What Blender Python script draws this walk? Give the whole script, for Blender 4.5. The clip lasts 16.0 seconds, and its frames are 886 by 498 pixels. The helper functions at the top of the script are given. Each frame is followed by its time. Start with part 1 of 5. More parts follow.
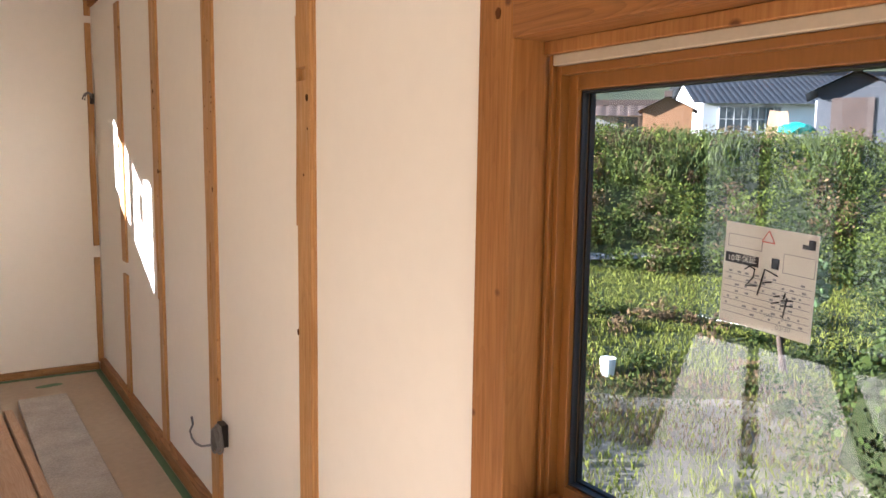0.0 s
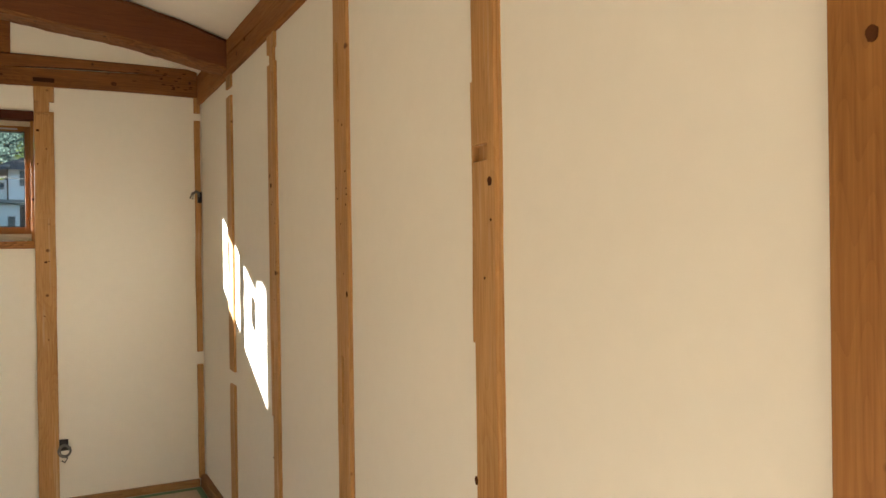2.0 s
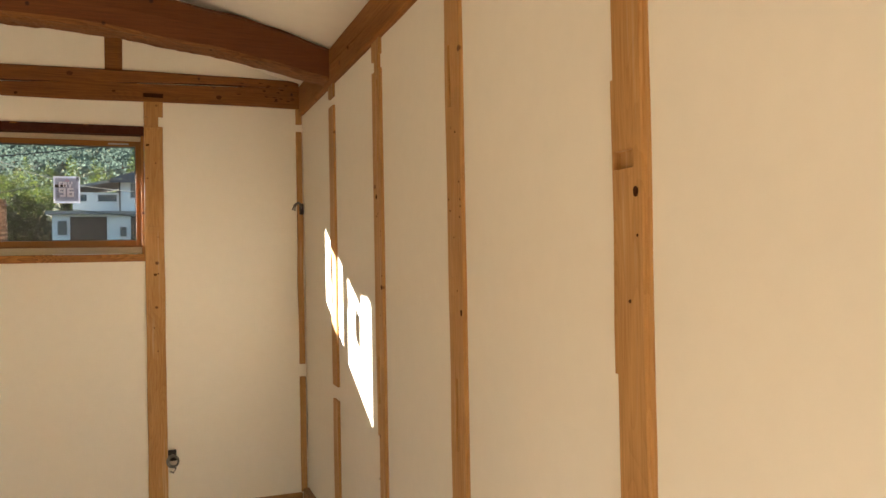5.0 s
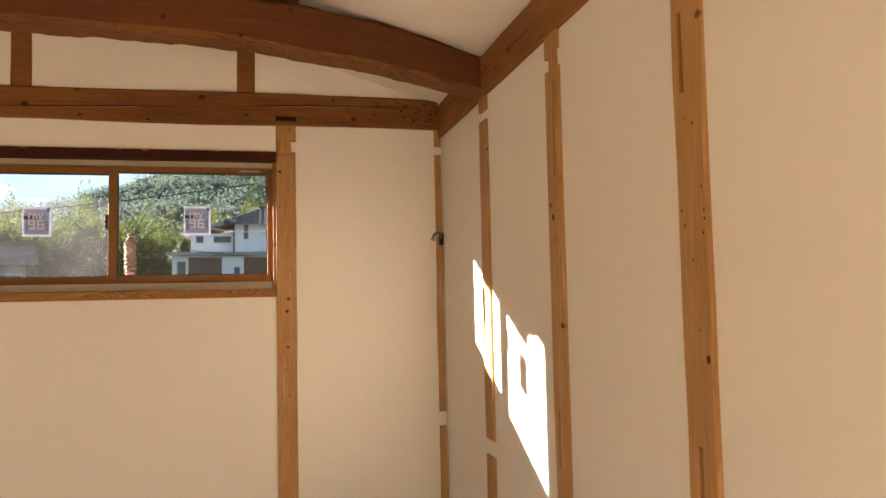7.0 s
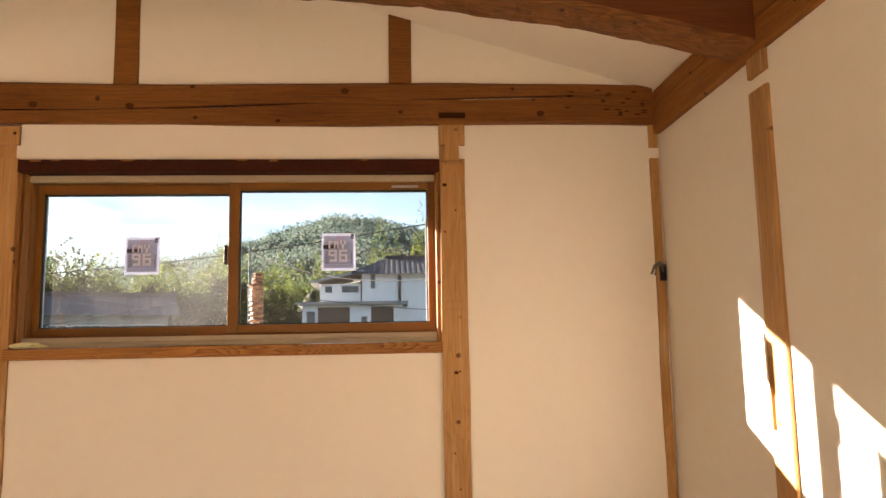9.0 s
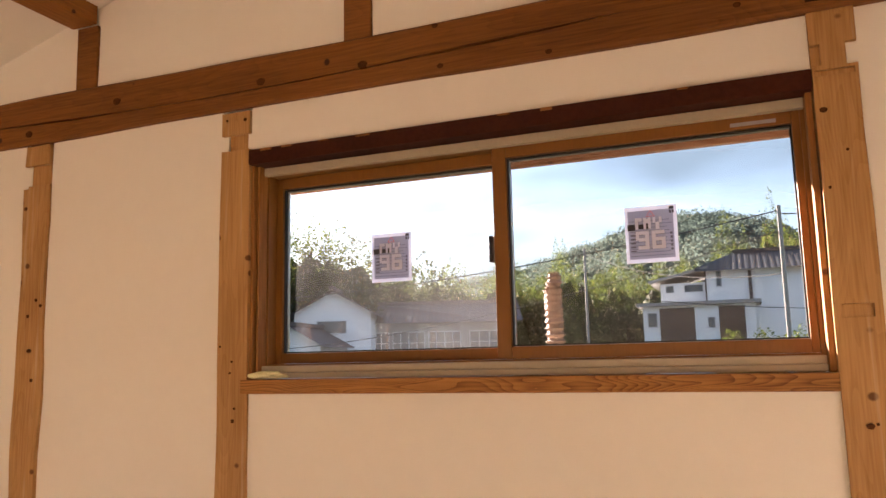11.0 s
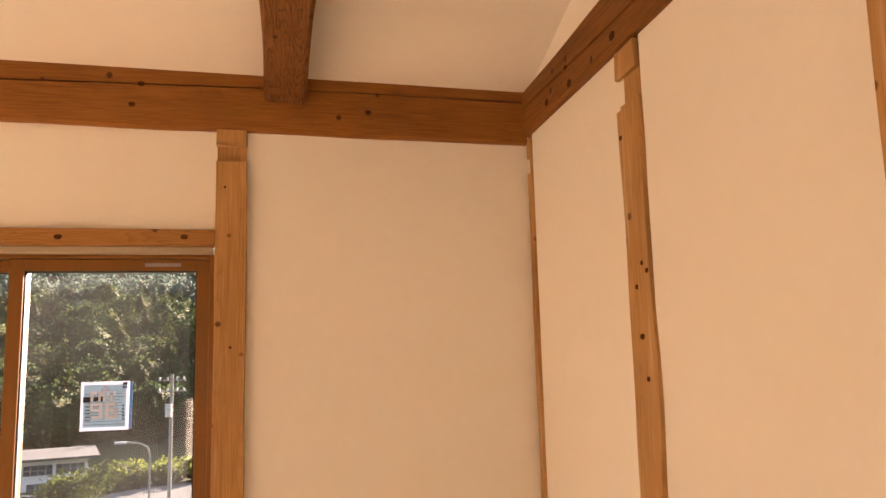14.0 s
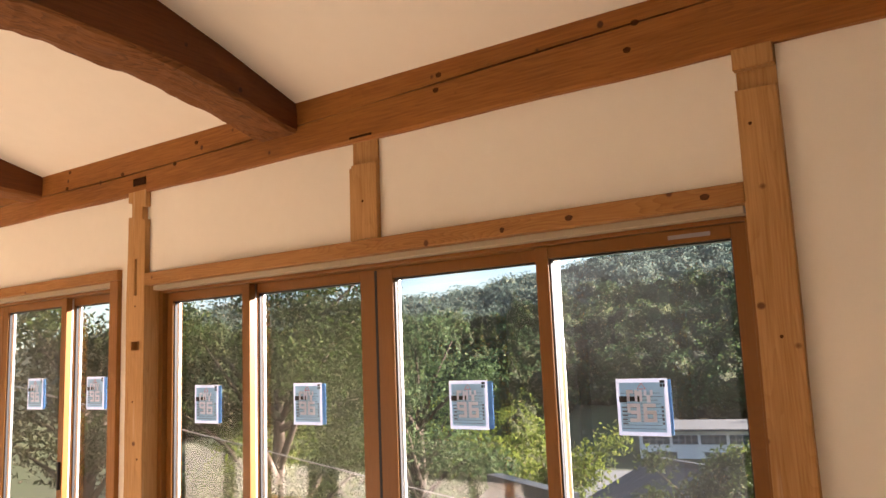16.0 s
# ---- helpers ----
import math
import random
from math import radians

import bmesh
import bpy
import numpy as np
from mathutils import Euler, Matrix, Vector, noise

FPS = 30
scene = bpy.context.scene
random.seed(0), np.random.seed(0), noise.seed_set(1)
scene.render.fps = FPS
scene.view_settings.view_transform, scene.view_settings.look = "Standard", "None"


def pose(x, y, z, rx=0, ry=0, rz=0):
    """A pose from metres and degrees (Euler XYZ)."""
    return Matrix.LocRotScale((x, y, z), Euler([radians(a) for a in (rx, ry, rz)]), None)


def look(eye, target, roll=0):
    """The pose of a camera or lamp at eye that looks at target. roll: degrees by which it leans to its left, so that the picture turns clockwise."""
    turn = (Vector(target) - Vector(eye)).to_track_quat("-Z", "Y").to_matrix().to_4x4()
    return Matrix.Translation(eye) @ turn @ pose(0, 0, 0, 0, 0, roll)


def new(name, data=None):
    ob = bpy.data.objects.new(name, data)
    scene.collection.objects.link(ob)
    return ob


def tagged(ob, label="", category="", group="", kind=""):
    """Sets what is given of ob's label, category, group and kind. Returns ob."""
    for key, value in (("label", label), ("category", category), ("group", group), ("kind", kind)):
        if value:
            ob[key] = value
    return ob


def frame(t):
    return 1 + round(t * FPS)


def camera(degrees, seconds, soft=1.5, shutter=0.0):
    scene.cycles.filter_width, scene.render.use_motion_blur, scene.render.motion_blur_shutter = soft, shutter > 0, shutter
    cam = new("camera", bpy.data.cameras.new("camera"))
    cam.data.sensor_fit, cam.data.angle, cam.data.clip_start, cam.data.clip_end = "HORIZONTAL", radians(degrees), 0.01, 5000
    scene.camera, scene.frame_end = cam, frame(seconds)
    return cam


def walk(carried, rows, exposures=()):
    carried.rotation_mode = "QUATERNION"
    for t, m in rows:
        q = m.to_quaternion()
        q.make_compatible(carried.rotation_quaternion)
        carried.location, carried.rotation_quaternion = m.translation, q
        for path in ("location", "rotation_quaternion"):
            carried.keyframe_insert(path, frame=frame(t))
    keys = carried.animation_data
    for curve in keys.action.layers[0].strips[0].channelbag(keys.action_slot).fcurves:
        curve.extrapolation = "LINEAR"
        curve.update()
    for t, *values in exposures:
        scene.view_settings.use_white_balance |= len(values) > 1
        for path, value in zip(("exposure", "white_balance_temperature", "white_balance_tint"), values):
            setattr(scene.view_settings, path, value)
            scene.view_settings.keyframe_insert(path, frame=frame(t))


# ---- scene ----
cam = camera(60.9, 16.0)
PATH = [
    (0, (0.103, 0.073, 1.505), (1.194, 1.731, 1.264), 0.8),
    (0.5, (0.087, 0.217, 1.492), (1.092, 1.932, 1.276), 0.6),
    (1, (0.067, 0.404, 1.517), (1.099, 2.111, 1.367), 0.4),
    (1.5, (0.109, 0.576, 1.52), (1.145, 2.285, 1.43), 0.5),
    (2, (0.093, 0.641, 1.52), (1.016, 2.415, 1.516), -0.8),
    (2.5, (0.073, 0.692, 1.515), (0.859, 2.532, 1.534), -1.6),
    (3, (0.065, 0.74, 1.535), (0.808, 2.596, 1.486), -1.5),
    (3.2, (0.057, 0.758, 1.541), (0.791, 2.618, 1.487), -0.9),
    (5.3, (0.102, 0.843, 1.55), (0.793, 2.719, 1.593), -1.1),
    (5.5, (0.116, 0.852, 1.557), (0.77, 2.741, 1.618), -1.2),
    (6, (0.103, 0.937, 1.54), (0.623, 2.865, 1.638), -1.2),
    (6.5, (-0.006, 1.163, 1.556), (0.434, 3.111, 1.665), -1.0),
    (7, (-0.04, 1.415, 1.529), (0.415, 3.359, 1.655), -1.2),
    (7.5, (-0.017, 1.679, 1.533), (0.392, 3.625, 1.743), -1.4),
    (8, (-0.049, 1.972, 1.514), (0.249, 3.932, 1.773), -1.4),
    (8.2, (-0.092, 2.093, 1.519), (0.178, 4.057, 1.785), -1.4),
    (10.3, (-0.231, 3.306, 1.624), (-0.518, 5.27, 1.874), -1.1),
    (10.5, (-0.227, 3.389, 1.627), (-0.616, 5.334, 1.886), -1.3),
    (11, (-0.197, 3.634, 1.648), (-0.922, 5.476, 1.934), -1.3),
    (11.5, (-0.283, 3.872, 1.641), (-1.327, 5.559, 1.896), -1.0),
    (12, (-0.399, 4.099, 1.649), (-1.651, 5.634, 1.927), -0.9),
    (12.5, (-0.467, 4.35, 1.643), (-1.928, 5.685, 1.932), -0.9),
    (13, (-0.547, 4.565, 1.648), (-2.259, 5.567, 1.9), -1.0),
    (13.5, (-0.704, 4.71, 1.656), (-2.576, 5.377, 1.882), -1.2),
    (14, (-0.855, 4.826, 1.67), (-2.799, 5.205, 1.953), -1.5),
    (14.5, (-0.985, 4.992, 1.679), (-2.956, 4.95, 2.015), -1.8),
    (15, (-1.14, 5.098, 1.667), (-3.037, 4.556, 1.996), -1.7),
    (15.5, (-1.351, 5.083, 1.702), (-3.103, 4.159, 1.978), -2.0),
    (16, (-1.5, 5.039, 1.712), (-3.105, 3.877, 1.986), -2.3),
]
EXPOSURES = [(0.0, 3.66, 5350, 18), (0.8, 3.54, 5450, 19), (1.5, 3.50, 5250, 5), (2.0, 3.44, 5700, 4), (3.0, 3.43, 6200, 8), (5.5, 3.52, 6300, 9), (6.5, 3.6, 6400, 14), (7.0, 3.55, 6450, 17), (8.0, 3.72, 6600, 20), (10.5, 3.62, 7100, 26), (11.0, 3.59, 6850, 28), (12.5, 3.58, 6850, 28), (13.5, 3.8, 7150, 32), (14.0, 3.93, 7650, 31), (14.5, 3.93, 7300, 32), (15.5, 3.58, 6650, 27), (16.0, 3.52, 6450, 23)]
walk(cam, [(t, look(eye, target, roll)) for t, eye, target, roll in PATH], EXPOSURES)

# ---- world and sun ----
SUN_WAY = Vector((1.0, -0.672, -0.346))
SUN_ELEV = math.atan2(0.346, math.hypot(1.0, 0.672))
world = bpy.data.worlds.new("sky")
scene.world = world
world.use_nodes = True
wn, wl = world.node_tree.nodes, world.node_tree.links
wn.clear()
sky = wn.new("ShaderNodeTexSky")
sky.sky_type = "NISHITA"
sky.sun_disc = False
sky.sun_elevation = SUN_ELEV
sky.sun_rotation = radians(-56.1)
sky.dust_density = 0.4
sky.ozone_density = 1.6
w_coord = wn.new("ShaderNodeTexCoord")
w_map = wn.new("ShaderNodeMapping")
w_map.inputs["Scale"].default_value = (1.5, 1.5, 4.2)
w_noise = wn.new("ShaderNodeTexNoise")
w_noise.inputs["Scale"].default_value = 1.6
w_noise.inputs["Detail"].default_value = 4.0
w_ramp = wn.new("ShaderNodeValToRGB")
w_ramp.color_ramp.elements[0].position = 0.36
w_ramp.color_ramp.elements[1].position = 0.66
w_mix = wn.new("ShaderNodeMix")
w_mix.data_type = "RGBA"
w_mix.inputs[7].default_value = (1.20, 1.78, 2.25, 1.0)
w_back = wn.new("ShaderNodeBackground")
w_back.inputs["Strength"].default_value = 0.05
w_out = wn.new("ShaderNodeOutputWorld")
wl.new(w_coord.outputs["Generated"], w_map.inputs["Vector"])
wl.new(w_map.outputs["Vector"], w_noise.inputs["Vector"])
wl.new(w_noise.outputs["Fac"], w_ramp.inputs["Fac"])
wl.new(w_ramp.outputs["Color"], w_mix.inputs[0])
wl.new(sky.outputs["Color"], w_mix.inputs[6])
wl.new(w_mix.outputs[2], w_back.inputs["Color"])
wl.new(w_back.outputs["Background"], w_out.inputs["Surface"])

sun_data = bpy.data.lights.new("sun", "SUN")
sun_data.energy = 4.4
sun_data.angle = radians(0.5)
sun_data.color = (1.0, 0.90, 0.76)
sun = new("sun", sun_data)
sun.matrix_world = look((0, 0, 30), Vector((0, 0, 30)) + SUN_WAY)


# ---- materials ----
def mat(name):
    m = bpy.data.materials.new(name)
    m.use_nodes = True
    n, l = m.node_tree.nodes, m.node_tree.links
    return m, n, l, n["Principled BSDF"]


def plain(name, colour, rough=0.6, metal=0.0, vary=0.12, scale=6.0, bump=0.0, coat=0.0, spec=0.35):
    """A paint or plain stuff with a soft change of tone at two scales."""
    m, n, l, b = mat(name)
    tc = n.new("ShaderNodeTexCoord")
    a = n.new("ShaderNodeTexNoise")
    a.inputs["Scale"].default_value, a.inputs["Detail"].default_value = scale, 5.0
    f = n.new("ShaderNodeTexNoise")
    f.inputs["Scale"].default_value, f.inputs["Detail"].default_value = scale * 14, 3.0
    add = n.new("ShaderNodeMath")
    add.operation = "ADD"
    r = n.new("ShaderNodeMapRange")
    r.inputs[1].default_value, r.inputs[2].default_value = 0.6, 1.4
    r.inputs[3].default_value, r.inputs[4].default_value = 1.0 - vary, 1.0 + vary
    mul = n.new("ShaderNodeMix")
    mul.data_type, mul.blend_type = "RGBA", "MULTIPLY"
    mul.inputs[0].default_value = 1.0
    mul.inputs[6].default_value = (*colour, 1)
    l.new(tc.outputs["Object"], a.inputs["Vector"])
    l.new(tc.outputs["Object"], f.inputs["Vector"])
    l.new(a.outputs["Fac"], add.inputs[0])
    l.new(f.outputs["Fac"], add.inputs[1])
    l.new(add.outputs[0], r.inputs[0])
    l.new(r.outputs[0], mul.inputs[7])
    l.new(mul.outputs[2], b.inputs["Base Color"])
    b.inputs["Roughness"].default_value, b.inputs["Metallic"].default_value = rough, metal
    b.inputs["Coat Weight"].default_value = coat
    b.inputs["Specular IOR Level"].default_value = spec
    if bump:
        bp = n.new("ShaderNodeBump")
        bp.inputs["Strength"].default_value, bp.inputs["Distance"].default_value = bump, 0.004
        l.new(add.outputs[0], bp.inputs["Height"])
        l.new(bp.outputs["Normal"], b.inputs["Normal"])
    return m


def wood(name, light, dark, axis="z", rough=0.55, rings=26.0, knots=True, contrast=1.0, crackle=0.25, ring_amount=0.40, smear=0.0):
    """Sawn timber: long grain along one axis, year rings, dark knots, tool and weather marks."""
    m, n, l, b = mat(name)
    tc = n.new("ShaderNodeTexCoord")
    info = n.new("ShaderNodeObjectInfo")
    shift = n.new("ShaderNodeVectorMath")
    shift.operation = "SCALE"
    shift.inputs[0].default_value = (7.3, 5.1, 9.7)
    l.new(info.outputs["Random"], shift.inputs["Scale"])
    off = n.new("ShaderNodeVectorMath")
    l.new(tc.outputs["Object"], off.inputs[0])
    l.new(shift.outputs[0], off.inputs[1])

    def mapped(along, across):
        mp = n.new("ShaderNodeMapping")
        mp.inputs["Scale"].default_value = [along if a == axis else across for a in "xyz"]
        l.new(off.outputs[0], mp.inputs["Vector"])
        return mp.outputs["Vector"]

    wob = n.new("ShaderNodeTexNoise")
    wob.inputs["Scale"].default_value, wob.inputs["Detail"].default_value = 1.0, 2.0
    l.new(mapped(0.9, 7.0), wob.inputs["Vector"])
    ring = n.new("ShaderNodeMath")
    ring.operation = "MULTIPLY"
    ring.inputs[1].default_value = rings
    l.new(wob.outputs["Fac"], ring.inputs[0])
    sine = n.new("ShaderNodeMath")
    sine.operation = "FRACT"
    l.new(ring.outputs[0], sine.inputs[0])
    thin = n.new("ShaderNodeMath")
    thin.operation = "POWER"
    thin.inputs[1].default_value = 2.2
    l.new(sine.outputs[0], thin.inputs[0])
    fine = n.new("ShaderNodeTexNoise")
    fine.inputs["Scale"].default_value, fine.inputs["Detail"].default_value = 1.0, 6.0
    l.new(mapped(6.0, 160.0), fine.inputs["Vector"])
    big = n.new("ShaderNodeTexNoise")
    big.inputs["Scale"].default_value, big.inputs["Detail"].default_value = 1.0, 3.0
    l.new(mapped(1.2, 4.0), big.inputs["Vector"])
    s1 = n.new("ShaderNodeMath")
    s1.operation = "MULTIPLY_ADD"
    s1.inputs[1].default_value = ring_amount
    l.new(thin.outputs[0], s1.inputs[0])
    l.new(fine.outputs["Fac"], s1.inputs[2])
    s2 = n.new("ShaderNodeMath")
    s2.operation = "MULTIPLY_ADD"
    s2.inputs[1].default_value = 0.9
    l.new(big.outputs["Fac"], s2.inputs[0])
    l.new(s1.outputs[0], s2.inputs[2])
    r = n.new("ShaderNodeMapRange")
    mid = 1.0 + 0.3 * ring_amount
    r.inputs[1].default_value, r.inputs[2].default_value = mid - 0.5 / contrast, mid + 0.5 / contrast
    l.new(s2.outputs[0], r.inputs[0])
    mix = n.new("ShaderNodeMix")
    mix.data_type = "RGBA"
    mix.inputs[6].default_value, mix.inputs[7].default_value = (*light, 1), (*dark, 1)
    l.new(r.outputs[0], mix.inputs[0])
    last = mix.outputs[2]
    if knots:
        vo = n.new("ShaderNodeTexVoronoi")
        vo.inputs["Scale"].default_value = 1.0
        vo.inputs["Randomness"].default_value = 1.0
        l.new(mapped(8.5, 7.5), vo.inputs["Vector"])
        kr = n.new("ShaderNodeMapRange")
        kr.inputs[1].default_value, kr.inputs[2].default_value = 0.065, 0.105
        kr.inputs[3].default_value, kr.inputs[4].default_value = 0.93, 0.0
        l.new(vo.outputs["Distance"], kr.inputs[0])
        km = n.new("ShaderNodeMix")
        km.data_type = "RGBA"
        km.inputs[7].default_value = (dark[0] * 0.38, dark[1] * 0.26, dark[2] * 0.2, 1)
        l.new(kr.outputs[0], km.inputs[0])
        l.new(last, km.inputs[6])
        last = km.outputs[2]
    if smear:
        st = n.new("ShaderNodeTexNoise")
        st.inputs["Scale"].default_value, st.inputs["Detail"].default_value = 1.0, 4.0
        l.new(mapped(1.6, 34.0), st.inputs["Vector"])
        sr = n.new("ShaderNodeMapRange")
        sr.inputs[1].default_value, sr.inputs[2].default_value = 0.60, 0.74
        sr.inputs[4].default_value = smear
        l.new(st.outputs["Fac"], sr.inputs[0])
        sm = n.new("ShaderNodeMix")
        sm.data_type = "RGBA"
        sm.inputs[7].default_value = (0.62, 0.47, 0.30, 1)
        l.new(sr.outputs[0], sm.inputs[0])
        l.new(last, sm.inputs[6])
        last = sm.outputs[2]
    l.new(last, b.inputs["Base Color"])
    rr = n.new("ShaderNodeMapRange")
    rr.inputs[3].default_value, rr.inputs[4].default_value = rough - 0.1, rough + 0.15
    l.new(fine.outputs["Fac"], rr.inputs[0])
    l.new(rr.outputs[0], b.inputs["Roughness"])
    b.inputs["Specular IOR Level"].default_value = 0.3
    bp = n.new("ShaderNodeBump")
    bp.inputs["Strength"].default_value, bp.inputs["Distance"].default_value = crackle, 0.003
    l.new(s1.outputs[0], bp.inputs["Height"])
    l.new(bp.outputs["Normal"], b.inputs["Normal"])
    return m


def glass_mat(name, dust):
    m, n, l, b = mat(name)
    n.remove(b)
    out = n["Material Output"]
    tr, gl, mx, fr = (n.new("ShaderNodeBsdfTransparent"), n.new("ShaderNodeBsdfGlossy"), n.new("ShaderNodeMixShader"), n.new("ShaderNodeLayerWeight"))
    gl.inputs["Roughness"].default_value = 0.0
    tr.inputs["Color"].default_value = (0.76, 0.775, 0.77, 1)
    fr.inputs["Blend"].default_value = 0.5
    po = n.new("ShaderNodeMath")
    po.operation = "POWER"
    po.inputs[1].default_value = 4.0
    sc = n.new("ShaderNodeMath")
    sc.operation = "MULTIPLY_ADD"
    sc.inputs[1].default_value, sc.inputs[2].default_value = 0.55, 0.035
    l.new(fr.outputs["Facing"], po.inputs[0])
    l.new(po.outputs[0], sc.inputs[0])
    l.new(sc.outputs[0], mx.inputs[0])
    l.new(tr.outputs[0], mx.inputs[1])
    l.new(gl.outputs[0], mx.inputs[2])
    # dust and dried drops that catch the low sun
    tc, du, ds = n.new("ShaderNodeTexCoord"), n.new("ShaderNodeTexNoise"), n.new("ShaderNodeTexNoise")
    du.inputs["Scale"].default_value, du.inputs["Detail"].default_value = 1.7, 4.0
    ds.inputs["Scale"].default_value, ds.inputs["Detail"].default_value = 70.0, 2.0
    l.new(tc.outputs["Object"], du.inputs["Vector"])
    l.new(tc.outputs["Object"], ds.inputs["Vector"])
    wide, spot, both = n.new("ShaderNodeMapRange"), n.new("ShaderNodeMapRange"), n.new("ShaderNodeMath")
    wide.inputs[1].default_value, wide.inputs[2].default_value = 0.40, 0.72
    wide.inputs[3].default_value, wide.inputs[4].default_value = 0.12 * dust, 0.75 * dust
    spot.inputs[1].default_value, spot.inputs[2].default_value = 0.66, 0.74
    spot.inputs[3].default_value, spot.inputs[4].default_value = 0.0, 0.6 * dust
    both.operation = "ADD"
    l.new(du.outputs["Fac"], wide.inputs[0])
    l.new(ds.outputs["Fac"], spot.inputs[0])
    l.new(wide.outputs[0], both.inputs[0])
    l.new(spot.outputs[0], both.inputs[1])
    tl, mz = n.new("ShaderNodeBsdfTranslucent"), n.new("ShaderNodeMixShader")
    tl.inputs["Color"].default_value = (0.85, 0.85, 0.85, 1)
    l.new(both.outputs[0], mz.inputs[0])
    l.new(mx.outputs[0], mz.inputs[1])
    l.new(tl.outputs[0], mz.inputs[2])
    l.new(mz.outputs[0], out.inputs["Surface"])
    return m


POST_L, POST_D = (0.53, 0.300, 0.112), (0.300, 0.142, 0.040)
BEAM_L, BEAM_D = (0.28, 0.105, 0.017), (0.095, 0.028, 0.004)
M_POST = wood("post_wood", POST_L, POST_D, "z", ring_amount=0.16, contrast=1.25, smear=0.6)
M_BEAM_X = wood("old_beam_wood_x", BEAM_L, BEAM_D, "x", 0.6, ring_amount=0.16, contrast=1.1)
M_BEAM_Y = wood("old_beam_wood_y", (0.36, 0.142, 0.024), (0.145, 0.046, 0.007), "y", 0.6, ring_amount=0.12, contrast=1.0)
M_ARCH = wood("dark_log_wood", (0.160, 0.047, 0.0070), (0.062, 0.0165, 0.0023), "x", 0.6, ring_amount=0.10)
M_ROUGH = wood("split_log_wood", (0.22, 0.086, 0.022), (0.10, 0.036, 0.009), "x", 0.75, contrast=1.8, crackle=0.9)
M_LINTEL_Y = wood("lintel_wood_y", (0.43, 0.21, 0.060), (0.22, 0.088, 0.018), "y", rings=60)
M_LINTEL_X = wood("sill_wood_x", (0.44, 0.20, 0.050), (0.15, 0.050, 0.009), "x", rings=80, contrast=1.3, ring_amount=0.5)
# darker copy of the lintel wood, the weaker light put into its colour
M_LINTEL_E = wood("shaded_east_lintel_wood", (0.28, 0.118, 0.028), (0.125, 0.044, 0.009), "y", rings=70, knots=False)
M_JAMB = wood("jamb_wood", (0.37, 0.165, 0.040), (0.20, 0.078, 0.015), "z", rings=34, ring_amount=0.14, contrast=1.25)
M_FRAME = wood("frame_woodgrain", (0.24, 0.100, 0.019), (0.165, 0.066, 0.011), "z", 0.4, rings=40, knots=False, contrast=0.5, crackle=0.03)
M_DARK = plain("dark_brown_board", (0.050, 0.014, 0.007), 0.7, vary=0.35, scale=5, bump=0.2, spec=0.1)
M_TRACK = plain("cream_track", (0.41, 0.345, 0.245), 0.45, vary=0.06)
M_ALU = plain("aluminium_edge", (0.62, 0.62, 0.60), 0.35, metal=0.6, vary=0.05)
M_GASKET = plain("black_gasket", (0.015, 0.015, 0.016), 0.6)
M_PLASTER = plain("plaster", (0.82, 0.77, 0.675), 0.9, vary=0.018, scale=1.3, bump=0.22)
M_CEIL = plain("ceiling_plaster", (0.82, 0.77, 0.68), 0.9, vary=0.02, scale=0.9, bump=0.22)
M_BOARD = plain("floor_cover_board", (0.45, 0.36, 0.265), 0.75, vary=0.10, scale=2.0)
M_TAPE = plain("green_tape", (0.11, 0.21, 0.115), 0.6, vary=0.15, scale=12)
M_GREY = plain("dusty_grey_board", (0.37, 0.335, 0.295), 0.85, vary=0.30, scale=7, bump=0.2)
M_PINE = wood("pine_plank", (0.50, 0.34, 0.22), (0.36, 0.21, 0.12), "y", knots=False)
M_GLASS = glass_mat("window_glass", 0.0022)
M_GLASS_DUSTY = glass_mat("dusty_window_glass", 0.034)
M_GLASS_HAZE = glass_mat("hazy_window_glass", 0.009)
M_BASE_X = wood("base_wood_x", (0.40, 0.23, 0.09), (0.22, 0.105, 0.032), "x")
M_BASE_Y = wood("base_wood_y", (0.38, 0.19, 0.07), (0.17, 0.07, 0.022), "y", contrast=1.3)
M_BLACK = plain("black_plastic", (0.012, 0.012, 0.012), 0.5)
M_WIRE = plain("grey_cable", (0.16, 0.15, 0.14), 0.5)
M_INK = plain("ink", (0.02, 0.02, 0.025), 0.6)
M_GREYINK = plain("grey_print", (0.30, 0.30, 0.33), 0.6)
M_DIMINK = plain("dark_grey_print", (0.11, 0.11, 0.14), 0.6)
M_RED = plain("red_print", (0.65, 0.12, 0.10), 0.6)
M_CLOTH = plain("pale_yellow_cloth", (0.70, 0.66, 0.38), 0.9, vary=0.2, scale=30)


# ---- building helpers ----
def finish(bm, name, material, parent=None, smooth=False):
    bmesh.ops.recalc_face_normals(bm, faces=bm.faces[:])
    me = bpy.data.meshes.new(name)
    bm.to_mesh(me)
    bm.free()
    for m in (material if isinstance(material, (list, tuple)) else [material]):
        me.materials.append(m)
    if smooth:
        for p in me.polygons:
            p.use_smooth = True
    ob = new(name, me)
    if parent:
        ob.parent = parent
    return ob


def part(name, bm, material, parent, label="", smooth=False):
    ob = finish(bm, name, material, parent, smooth)
    return tagged(ob, label) if label else ob


def empty(name, label="", category="", group="", kind=""):
    return tagged(new(name), label, category, group, kind)


